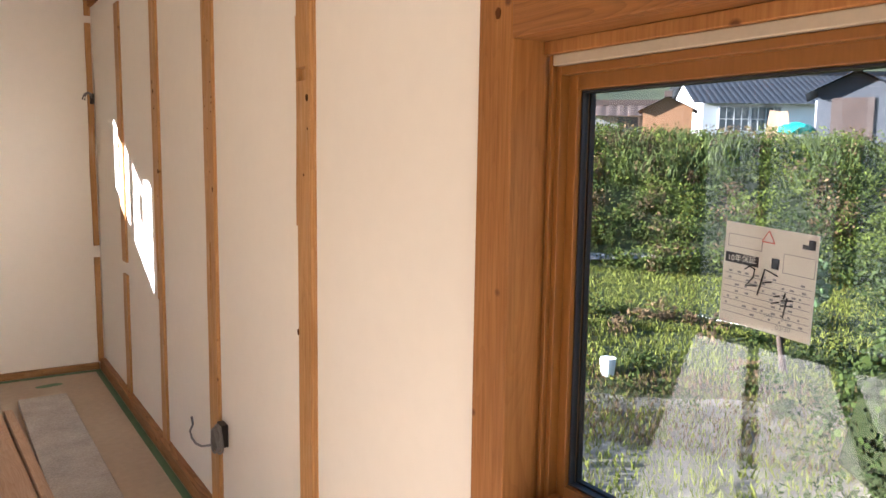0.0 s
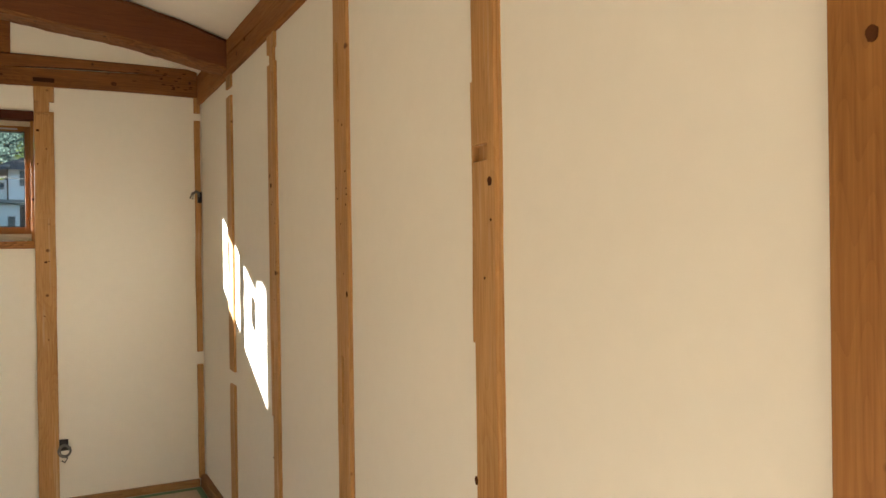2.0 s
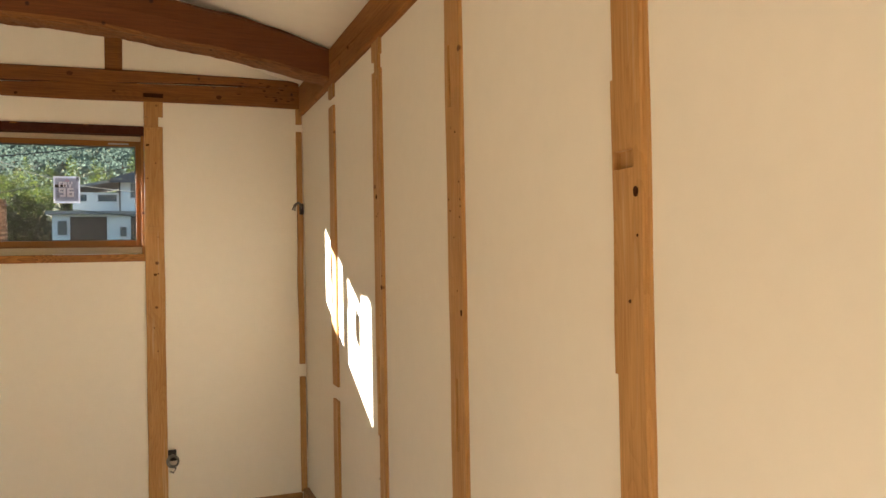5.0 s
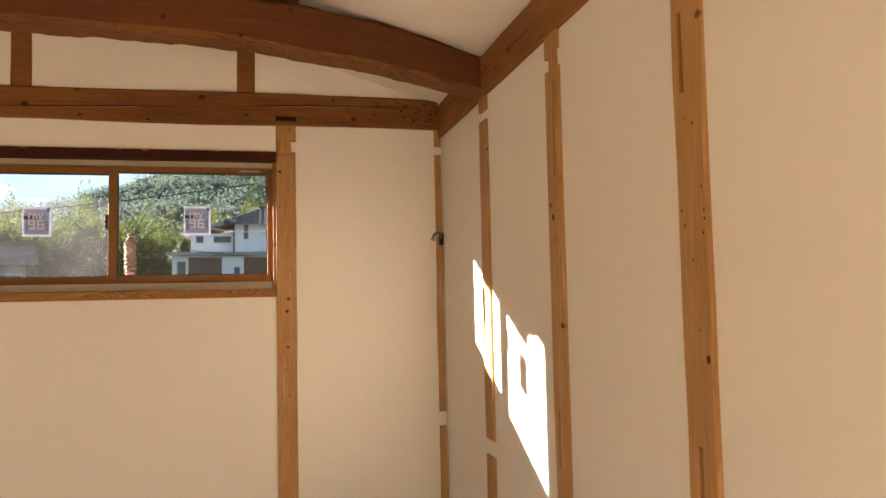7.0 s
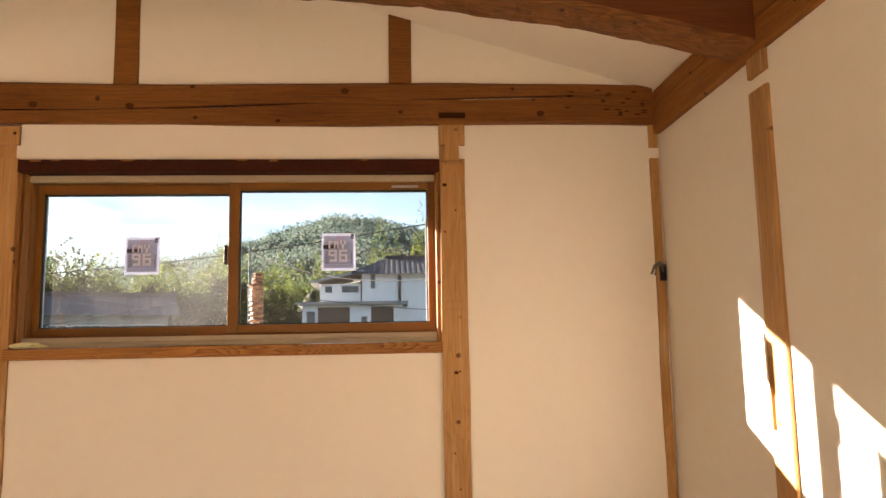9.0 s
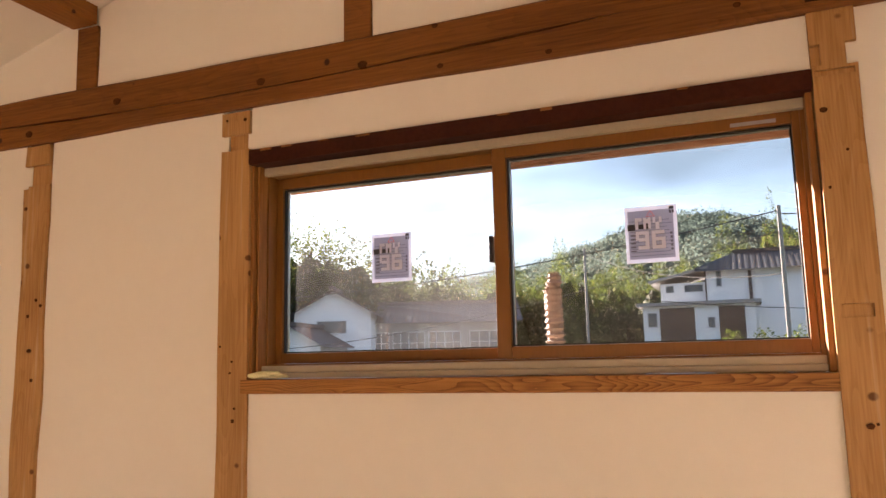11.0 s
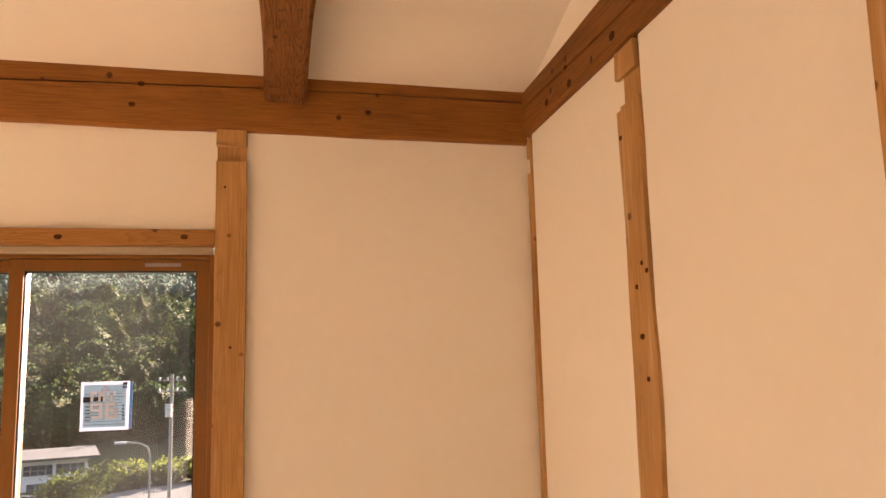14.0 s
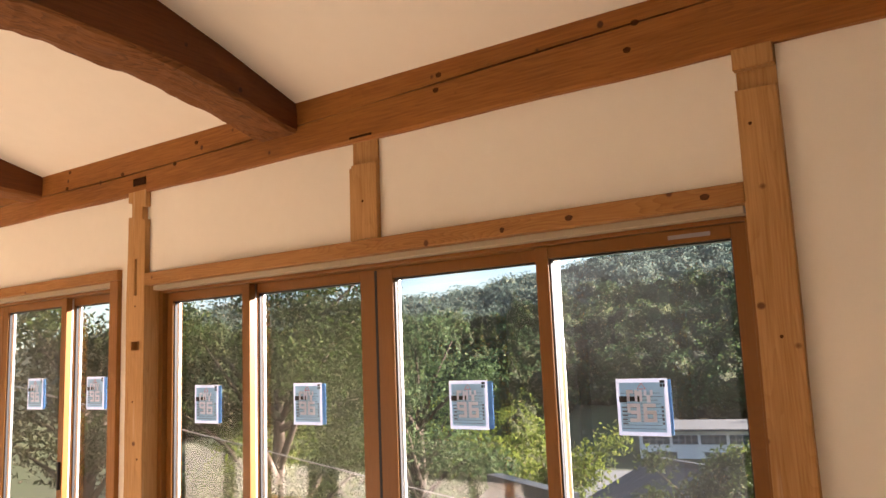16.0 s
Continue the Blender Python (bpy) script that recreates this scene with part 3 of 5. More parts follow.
part("latch", boxed(-0.893, -0.879, -0.078, -0.10, 1.93, 2.01, place=on_n, bevel=0.003), M_BLACK, win, "black crescent latch")
rc = random.Random(3)
for k in range(9):
    a_ = rc.uniform(-1.68, -0.05)
    part("paint_chip", boxed(a_, a_ + rc.uniform(0.008, 0.05), 0.0072, 0.005, 2.351 + rc.uniform(-0.004, 0.003), 2.357, place=on_n), M_JAMB, win)
part("maker_plate", boxed(-0.19, -0.075, -0.081, -0.0835, 2.254, 2.264, place=on_n), M_GREYINK, win, "small grey plate")

# west window of four panes
win_w = empty("window_2", "tall wood-grain four-pane sliding window in the west wall", "window", "", "structure")
part("lintel", boxed(1.935, 4.545, 0.016, -0.06, 2.072, 2.128, place=on_w, bevel=0.003), M_LINTEL_Y, win_w, "knotty cedar lintel board")
bm = bmesh.new()
box(bm, 1.95, 4.53, -0.02, -0.15, 2.050, 2.071, place=on_w, bevel=0.002)
part("track", bm, M_TRACK, win_w, "cream track rail")
bm = bmesh.new()
ring_frame(bm, on_w, 1.936, 4.544, 0.0, 2.049, -0.06, -0.165, 0.030, 0.024, 0.03, 0.012)
part("window_frame", bm, M_FRAME, win_w)
w_pane = []
for a, c, d, ws in ((3.868, 4.520, -0.085, (0.045, 0.045)), (3.172, 3.912, -0.128, (0.078, 0.045)), (2.474, 3.168, -0.128, (0.045, 0.075)), (1.960, 2.520, -0.085, (0.045, 0.045))):
    s, g = sash(win_w, on_w, a, c, 0.03, 2.036, d, ws, 0.06, 0.040, M_GLASS_HAZE if a > 3.8 else None)
    w_pane.append((s, g, d))
part("maker_plate", boxed(4.30, 4.42, -0.084, -0.0865, 2.010, 2.022, place=on_w), M_GREYINK, win_w, "small grey plate")

part("meeting_gap", boxed(3.1640, 3.1760, -0.1270, -0.1300, 0.04, 2.03, place=on_w), M_GASKET, win_w)

# west window further back
win_b = empty("window_3", "tall wood-grain sliding window further along the west wall", "window", "", "structure")
part("lintel", boxed(-0.75, 1.72, 0.014, -0.06, 2.115, 2.165, place=on_w, bevel=0.003), M_LINTEL_Y, win_b, "cedar lintel board")
part("side_trim", boxed(1.655, 1.72, 0.010, -0.06, 0.0, 2.114, place=on_w, bevel=0.003), M_JAMB, win_b)
bm = bmesh.new()
box(bm, -0.75, 1.655, -0.02, -0.15, 2.092, 2.114, place=on_w, bevel=0.002)
part("track", bm, M_TRACK, win_b, "cream track rail")
bm = bmesh.new()
ring_frame(bm, on_w, -0.75, 1.655, 0.0, 2.091, -0.06, -0.165, 0.03, 0.024, 0.03, 0.012)
part("window_frame", bm, M_FRAME, win_b)
for a, c, d in ((1.06, 1.63, -0.128), (0.45, 1.11, -0.085), (-0.15, 0.448, -0.085), (-0.72, -0.10, -0.128)):
    s, g = sash(win_b, on_w, a, c, 0.03, 2.078, d, (0.05, 0.05), 0.06, 0.04)
    w_pane.append((s, g, d))
part("latch", boxed(1.078, 1.096, -0.07, -0.085, 1.10, 1.24, place=on_w, bevel=0.004), M_BLACK, win_b, "black crescent latch")

# east window
win_e = empty("window_4", "wood-grain window in a deep timber surround in the east wall", "window", "", "structure")
part("lintel", boxed(0.20, 1.150, 0.006, -0.10, 1.716, 1.842, place=on_e, bevel=0.003), M_LINTEL_E, win_e, "heavy figured timber lintel")
part("side_strip", boxed(1.131, 1.141, -0.074, -0.090, 0.84, 1.6915, place=on_e, bevel=0.002), M_FRAME, win_e)
part("window_sill", boxed(0.20, 1.150, 0.015, -0.10, 0.80, 0.839, place=on_e, bevel=0.003), M_LINTEL_Y, win_e)
bm = bmesh.new()
box(bm, 0.20, 1.147, -0.066, -0.090, 1.692, 1.7155, place=on_e, bevel=0.002)
part("head_lining", bm, M_JAMB, win_e)
part("track", boxed(0.20, 1.1305, -0.074, -0.10, 1.672, 1.6915, place=on_e, bevel=0.002), M_TRACK, win_e, "cream track rail")
bm = bmesh.new()
ring_frame(bm, on_e, 0.20, 1.1305, 0.84, 1.6715, -0.084, -0.17, 0.02, 0.012, 0.02, 0.016)
part("window_frame", bm, M_FRAME, win_e)
e_pane = [(*sash(win_e, on_e, 0.222, 1.118, 0.846, 1.663, -0.104, (0.036, 0.022), 0.036, 0.034, cover=M_GASKET), -0.108)]


# ---- roof and eaves outside ----
bm = bmesh.new()
for a, za in ((1.75, 2.50), (-4.35, 2.53)):
    p = [bm.verts.new(q) for q in ((a, Y_S - 0.7, za + 0.06), (a, 6.50, za + 0.06), (RIDGE_X, 6.50, RIDGE_Z + 0.20), (RIDGE_X, Y_S - 0.7, RIDGE_Z + 0.20))]
    q = [bm.verts.new(v.co + Vector((0, 0, 0.14))) for v in p]
    bm.faces.new(p)
    bm.faces.new(q[::-1])
    for k in range(4):
        bm.faces.new((p[k], p[(k + 1) % 4], q[(k + 1) % 4], q[k]))
M_TILE = plain("dark_roof_tile", (0.07, 0.075, 0.085), 0.45, vary=0.3, scale=3)
roof = tagged(finish(bm, "roof", M_TILE), "grey tiled roof over the room", "roof", "", "structure")
eave = empty("window_canopy", "pine boarded canopy with rafters over the north window", "canopy", "", "structure")
# soffit and fascia pine is darkened to hold their backlit shade
M_EAVE = wood("backlit_eave_pine_x", (0.30, 0.135, 0.065), (0.20, 0.085, 0.04), "x", rings=40)
M_EAVE_Y = wood("eave_pine_y", (0.55, 0.33, 0.18), (0.40, 0.21, 0.10), "y", rings=40)
for k in range(4):
    part("soffit_board", boxed(-1.97, 0.33, 5.875 + 0.096 * k, 5.969 + 0.096 * k, 2.402, 2.416, bevel=0.002), M_EAVE, eave)
part("fascia", boxed(-1.985, 0.345, 6.260, 6.285, 2.337, 2.440, bevel=0.003), M_EAVE, eave)
part("sheet_cover", boxed(-2.0, 0.36, 5.875, 6.300, 2.441, 2.452), M_TILE, eave, "thin dark metal cover")
for k in range(6):
    part("rafter", boxed(-1.93 + 0.43 * k, -1.885 + 0.43 * k, 5.875, 6.259, 2.362, 2.4015), M_EAVE_Y, eave)


# ---- things in the room ----
def paper(name, colour, trans=0.55):
    m = plain(name, colour, 0.6, vary=0.04, scale=20)
    n, l = m.node_tree.nodes, m.node_tree.links
    tl, mx = n.new("ShaderNodeBsdfTranslucent"), n.new("ShaderNodeMixShader")
    tl.inputs["Color"].default_value = (*colour, 1)
    mx.inputs[0].default_value = trans
    l.new(n["Principled BSDF"].outputs[0], mx.inputs[1])
    l.new(tl.outputs[0], mx.inputs[2])
    l.new(mx.outputs[0], n["Material Output"].inputs["Surface"])
    return m


def sticker(place, u0, u1, z0, z1, d, backing=0.0, flip=1, tilt=0.0, group="window stickers", label=""):
    """A maker's sheet on the pane: paper, ruled print, show-through block shapes, a blue backing that juts out at one side."""
    top = empty("window_sticker", label or "white printed maker's sticker on the window glass", "sticker", group)
    uc, zc = (u0 + u1) / 2, (z0 + z1) / 2
    w, h = u1 - u0, z1 - z0

    def at(u, dd, z):
        return place(uc + (u - 0.5) * w * flip + (z - 0.5) * h * tilt, dd, zc + (z - 0.5) * h - (u - 0.5) * w * flip * tilt)

    bm = bmesh.new()
    for q4 in ((0, 1, 0, 0.07), (0, 1, 0.93, 1), (0, 0.06, 0.07, 0.93), (0.93, 1, 0.07, 0.93)):
        box(bm, q4[0], q4[1], d, d + 0.0006, q4[2], q4[3], place=at)
    part("paper", bm, M_PAPER, top, "white paper border")
    if backing:
        part("backing_sheet", boxed(1.004, 1 + backing, d - 0.0006, d + 0.0001, 0.02, 0.98, place=at), M_BLUE, top, "blue backing sheet")
    p = d + 0.0003
    part("tint", boxed(0.06, 0.93, p, p + 0.0002, 0.07, 0.93, place=at), M_PALEBLUE if backing else M_GREYTINT, top)
    p += 0.0004
    bm = bmesh.new()
    for k in range(11):
        box(bm, 0.08 + 0.02 * (k % 2), 0.90 - 0.05 * (k % 3), p, p + 0.0002, 0.12 + 0.062 * k, 0.128 + 0.062 * k, place=at)
    tagged(part("ruled_lines", bm, M_DIMINK, top), kind="stuff")
    p += 0.0004
    bm = bmesh.new()
    for a, c, e, f in ((0.20, 0.26, 0.60, 0.80), (0.26, 0.33, 0.74, 0.80), (0.36, 0.41, 0.60, 0.80), (0.41, 0.45, 0.70, 0.78), (0.45, 0.50, 0.60, 0.80),
                       (0.54, 0.59, 0.70, 0.80), (0.59, 0.66, 0.58, 0.71), (0.66, 0.71, 0.70, 0.80),
                       (0.20, 0.26, 0.40, 0.56), (0.26, 0.38, 0.50, 0.56), (0.26, 0.38, 0.38, 0.44), (0.38, 0.45, 0.24, 0.56), (0.24, 0.38, 0.24, 0.30),
                       (0.51, 0.58, 0.24, 0.56), (0.58, 0.75, 0.50, 0.56), (0.58, 0.70, 0.38, 0.44), (0.69, 0.76, 0.24, 0.44), (0.58, 0.69, 0.24, 0.30)):
        box(bm, a, c, p, p + 0.0002, e, f, place=at)
    tagged(part("show_through_print", bm, M_PINK, top, "pale block shapes showing through the paper"), kind="stuff")
    p += 0.0004
    bm = bmesh.new()
    box(bm, 0.05, 0.20, p, p + 0.0002, 0.58, 0.69, place=at)
    box(bm, 0.26, 0.36, p, p + 0.0002, 0.60, 0.68, place=at)
    box(bm, 0.41, 0.45, p, p + 0.0002, 0.59, 0.69, place=at)
    box(bm, 0.86, 0.95, p, p + 0.0002, 0.92, 0.97, place=at)
    box(bm, 0.86, 0.90, p, p + 0.0002, 0.85, 0.905, place=at)
    box(bm, 0.915, 0.95, p, p + 0.0002, 0.85, 0.905, place=at)
    tagged(part("dark_print", bm, M_INK, top), kind="stuff")
    bm = bmesh.new()
    for k in range(5):
        box(bm, 0.10, 0.20, p, p + 0.0002, 0.20 + 0.07 * k, 0.225 + 0.07 * k, place=at)
        box(bm, 0.86, 0.90, p, p + 0.0002, 0.20 + 0.07 * k, 0.24 + 0.07 * k, place=at)
    tagged(part("small_print", bm, M_DIMINK, top), kind="stuff")
    bm = bmesh.new()
    for a, c in (((0.42, 0.82), (0.50, 0.92)), ((0.50, 0.92), (0.58, 0.82)), ((0.58, 0.82), (0.42, 0.82))):
        tube(bm, [at(a[0], p + 0.0006, a[1]), at(c[0], p + 0.0006, c[1])], 0.0009, 4)
    part("triangle_mark", bm, M_RED, top)
    return top


M_GREYTINT = paper("grey_print_tint", (0.34, 0.38, 0.50), 0.27)
M_PAPER = paper("sticker_paper", (0.70, 0.76, 0.88), 0.24)
M_BLUE = paper("blue_backing", (0.09, 0.30, 0.66), 0.12)
M_PALEBLUE = paper("pale_blue_print", (0.34, 0.53, 0.68), 0.18)
M_PINK = paper("pale_show_through_print", (0.74, 0.76, 0.86), 0.30)
sticker(on_n, -1.315, -1.173, 1.896, 2.055, -0.1355)
sticker(on_n, -0.489, -0.346, 1.899, 2.059, -0.0955)
for u, d in ((4.105, -0.0985), (3.475, -0.1415), (2.715, -0.1415), (2.150, -0.0985)):
    sticker(on_w, u, u + 0.155, 1.452, 1.616, d, backing=0.13 if u < 4 else 0.06, label="white and blue maker's sticker on the window glass")
for u, d in ((1.22, -0.1415), (0.72, -0.0985)):
    sticker(on_w, u, u + 0.155, 1.50, 1.664, d, backing=0.15, label="white and blue maker's sticker on the window glass")


def words(body, name, material, parent, m, size):
    """Lettering as a flat mesh."""
    cu = bpy.data.curves.new(name, "FONT")
    cu.body, cu.size, cu.align_x, cu.align_y = body, size, "CENTER", "CENTER"
    tmp = new(name, cu)
    bpy.context.view_layer.update()
    me = bpy.data.meshes.new_from_object(tmp.evaluated_get(bpy.context.evaluated_depsgraph_get()))
    bpy.data.objects.remove(tmp)
    me.materials.clear()
    me.materials.append(material)
    ob = new(name, me)
    ob.parent = parent
    ob.matrix_world = m
    return ob


# the delivery label on the east window, with a handwritten storey mark
lab = empty("delivery_label", "white delivery label with handwriting on the east window", "sticker")
LU0, LU1, LZ0, LZ1, LD = 0.637, 0.783, 1.262, 1.412, -0.1215


def on_label(u, d, z):
    return on_e(LU1 - u * (LU1 - LU0) - (z - 0.5) * 0.004, LD + d, LZ0 + z * (LZ1 - LZ0) - (u - 0.5) * 0.010)


M_LABEL = plain("label_paper", (0.80, 0.765, 0.70), 0.7, vary=0.03)
part("paper", boxed(0, 1, 0, 0.0006, 0, 1, place=on_label), M_LABEL, lab)
bm = bmesh.new()
for a, c, e, f in ((0.02, 0.40, 0.60, 0.70), (0.90, 0.97, 0.86, 0.95), (0.84, 0.90, 0.86, 0.90), (0.54, 0.62, 0.62, 0.72)):
    box(bm, a, c, 0.0008, 0.0010, e, f, place=on_label)
tagged(part("black_boxes", bm, M_INK, lab), kind="stuff")
bm = bmesh.new()
rnd = random.Random(5)
for k in range(7):
    z = 0.10 + 0.065 * k
    box(bm, 0.03, 0.97, 0.0008, 0.0010, z, z + 0.006, place=on_label)
    for j in range(9):
        a = 0.05 + 0.10 * j + rnd.uniform(0, 0.03)
        if rnd.random() < 0.7:
            box(bm, a, a + rnd.uniform(0.02, 0.05), 0.0008, 0.0010, z + 0.018, z + 0.038, place=on_label)
for z0_, z1_ in ((0.76, 0.88), (0.60, 0.78)):
    a, c = (0.04, 0.42) if z0_ > 0.7 else (0.66, 0.98)
    for e, f, g_, h_ in ((a, c, z0_, z0_ + 0.006), (a, c, z1_, z1_ + 0.006), (a, a + 0.006, z0_, z1_), (c, c + 0.006, z0_, z1_)):
        box(bm, e, f, 0.0008, 0.0010, g_, h_, place=on_label)
tagged(part("ruled_print", bm, M_GREYINK, lab), kind="stuff")
bm = bmesh.new()
for path in ([(0.26, 0.56), (0.31, 0.60), (0.37, 0.58), (0.36, 0.50), (0.28, 0.40), (0.40, 0.42)], [(0.62, 0.56), (0.48, 0.60), (0.42, 0.34)], [(0.47, 0.47), (0.56, 0.49)],
             [(0.60, 0.36), (0.66, 0.38)], [(0.58, 0.29), (0.66, 0.32)], [(0.72, 0.42), (0.70, 0.36)], [(0.68, 0.34), (0.80, 0.36)], [(0.68, 0.29), (0.80, 0.31)], [(0.74, 0.38), (0.71, 0.18)]):
    tube(bm, [on_label(u, 0.0022, z) for u, z in path], 0.0011, 5)
part("handwriting", bm, M_INK, lab, "handwritten black pen marks reading 2F")
bm = bmesh.new()
for a, c in (((0.42, 0.86), (0.49, 0.97)), ((0.49, 0.97), (0.56, 0.86)), ((0.56, 0.86), (0.42, 0.86))):
    tube(bm, [on_label(a[0], 0.0016, a[1]), on_label(c[0], 0.0016, c[1])], 0.0007, 4)
part("triangle_mark", bm, M_RED, lab)
o = on_label(0.21, 0.0013, 0.65)
words("10\u5e74\u4fdd\u8a3c", "lettering", M_LABEL, lab, Matrix.Translation(o + Vector((0, 0.0, 0))) @ Euler((radians(90), 0, radians(-90))).to_matrix().to_4x4(), 0.012)
for body_, u_, z_, h_ in (("03/30", 0.72, 0.075, 0.010), ("044", 0.56, 0.165, 0.009), ("047", 0.74, 0.165, 0.009)):
    words(body_, "lettering", M_GREYINK, lab, Matrix.Translation(on_label(u_, 0.0013, z_)) @ Euler((radians(90), 0, radians(-90))).to_matrix().to_4x4(), h_)


def cable(name, paths, r, label, box_at=None):
    top = empty(name, label, "cable")
    for p in paths:
        bm = bmesh.new()
        tube(bm, p, r, 7)
        part("cable", bm, M_WIRE, top, smooth=True)
    if box_at:
        x0, x1, y0, y1, z0, z1 = box_at
        part("socket_box", boxed(x0, x1, y0, y1, z0, z1, bevel=0.004), M_BLACK, top, "black box at the socket")
    return top


def coil(place, u, d, z, r, turns, n_=26, seed=1):
    q = random.Random(seed)
    pts = []
    for k in range(int(n_ * turns)):
        a = k * math.tau / n_
        rr = r * (1 + 0.18 * math.sin(a * 0.37 + seed) + 0.06 * q.random())
        pts.append(place(u + rr * math.cos(a) * 0.9, d + 0.010 + 0.004 * math.sin(a * 1.7 + seed), z + rr * math.sin(a)))
    return pts


tail = [on_e(u, d, z) for u, d, z in ((2.945, 0.03, 0.378), (3.0, 0.03, 0.349), (3.13, 0.028, 0.300), (3.24, 0.024, 0.275), (3.31, 0.022, 0.276), (3.335, 0.022, 0.300), (3.285, 0.022, 0.345), (3.294, 0.024, 0.378))]
# this cable's black box is drawn for the dark of a recess
cable("socket_cable", [coil(on_e, 2.905, 0.016, 0.405, 0.047, 3.4, seed=2), coil(on_e, 2.915, 0.026, 0.400, 0.040, 2.3, seed=6), tail], 0.0048, "coiled grey cable hanging from a black box drawn for a dark recess on the post",
      (X_E - 0.012, X_E + 0.02, 2.900, 2.968, 0.365, 0.455))
cable("socket_cable", [coil(on_n, 0.150, 0.0, 0.335, 0.032, 2.6, seed=4), [on_n(u, d, z) for u, d, z in ((0.150, 0.012, 0.31), (0.165, 0.02, 0.29), (0.15, 0.022, 0.268), (0.135, 0.02, 0.28))]], 0.0045,
      "coiled grey cable at a socket box beside the post", (0.122, 0.170, Y_N - 0.006, Y_N + 0.03, 0.335, 0.40))
cable("wall_cable", [[on_n(u, d, z) for u, d, z in ((0.95, 0.0, 1.86), (0.945, 0.03, 1.895), (0.925, 0.045, 1.905), (0.90, 0.05, 1.89), (0.885, 0.05, 1.855))],
                     [on_n(u, d, z) for u, d, z in ((0.955, 0.0, 1.87), (0.93, 0.035, 1.90), (0.905, 0.05, 1.885), (0.90, 0.052, 1.85))]], 0.0055,
      "short black cable ends sticking out of the corner", (0.938, 0.965, Y_N - 0.012, Y_N + 0.02, 1.83, 1.90))

# a folded pair of work gloves on the sill
bm = bmesh.new()
for cx, cy, sx, sy, sz, rot in ((-1.655, 0.0, 0.060, 0.022, 0.011, 10), (-1.625, -0.008, 0.050, 0.018, 0.009, -14), (-1.595, 0.004, 0.035, 0.010, 0.006, 24), (-1.690, 0.006, 0.030, 0.014, 0.008, -30), (-1.640, 0.004, 0.045, 0.014, 0.007, 5)):
    s_ = bmesh.ops.create_icosphere(bm, subdivisions=3, radius=1.0)
    tm = Matrix.Translation(on_n(cx, -0.026 + cy, 1.594 + sz * (1.0 if rot != 5 else 2.6))) @ Euler((0, 0, radians(rot))).to_matrix().to_4x4() @ Matrix.Diagonal((sx, sy, sz, 1))
    for v in s_["verts"]:
        k = 1 + 0.22 * noise.noise(v.co * 2.3 + Vector((cx * 40, 0, 0)))
        v.co = tm @ (v.co * k)
tagged(finish(bm, "cloth", M_CLOTH, smooth=True), "crumpled pale yellow cloth lying on the window sill", "cloth")

# boards and tape on the floor
g_ = tagged(finish(boxed(-0.132, 0.132, -0.95, 0.95, 0, 0.038, bevel=0.004), "plank", M_GREY), "dusty grey scaffold plank lying on the floor", "plank", "planks on the floor")
g_.matrix_world = pose(0.527, 4.13, 0.001, 0, 0, 0.6)
p_ = tagged(finish(boxed(-0.022, 0.022, -0.95, 0.95, 0, 0.045, bevel=0.003), "batten", M_PINE), "pale pine batten lying beside the plank", "batten", "planks on the floor")
p_.matrix_world = pose(0.371, 3.93, 0.001, 0, 0, 2.9)
q_ = tagged(finish(boxed(-0.14, 0.14, -0.85, 0.85, 0, 0.024, bevel=0.003), "plank", M_PINE), "pale sawn pine board lying on the floor", "plank", "planks on the floor")
q_.matrix_world = pose(0.195, 4.05, 0.001, 0, 0, 3.0)
bm = bmesh.new()
box(bm, 0.895, 0.930, Y_S, 5.66, 0.0005, 0.0022)
box(bm, -3.4, 0.93, 5.63, 5.672, 0.0005, 0.0021)
tagged(finish(bm, "floor_tape", M_TAPE), "green masking tape along the edges of the floor cover", "tape", "", "structure")
for x, y in ((0.56, 5.42), (0.10, 5.38), (0.18, 5.05)):
    bm = bmesh.new()
    for k in range(2):
        bmesh.ops.create_circle(bm, cap_ends=True, segments=20, radius=0.055, matrix=Matrix.Translation((x + 0.05 * k, y + 0.01 * k, 0.0015 + 0.0008 * k)) @ Matrix.Diagonal((1.0, 0.62, 1, 1)))
    tagged(finish(bm, "tape_patch", M_TAPE), "small round green tape patch on the floor cover", "tape", "tape patches on the floor")


# ---- outside: land, plants, houses ----
def leaf_mat(name, colour, vary=0.5, trans=0.3):
    m, n, l, b = mat(name)
    geo = n.new("ShaderNodeNewGeometry")
    ramp = n.new("ShaderNodeValToRGB")
    e = ramp.color_ramp.elements
    e[0].color = (*[c * (1 - vary) for c in colour], 1)
    e[1].color = (min(1, colour[0] * (1 + vary * 1.5)), min(1, colour[1] * (1 + vary)), colour[2] * (1 + vary * 0.4), 1)
    l.new(geo.outputs["Random Per Island"], ramp.inputs["Fac"])
    l.new(ramp.outputs["Color"], b.inputs["Base Color"])
    b.inputs["Roughness"].default_value = 0.75
    b.inputs["Specular IOR Level"].default_value = 0.08
    tl = n.new("ShaderNodeBsdfTranslucent")
    l.new(ramp.outputs["Color"], tl.inputs["Color"])
    mx = n.new("ShaderNodeMixShader")
    mx.inputs[0].default_value = trans
    l.new(b.outputs[0], mx.inputs[1])
    l.new(tl.outputs[0], mx.inputs[2])
    l.new(mx.outputs[0], n["Material Output"].inputs["Surface"])
    return m


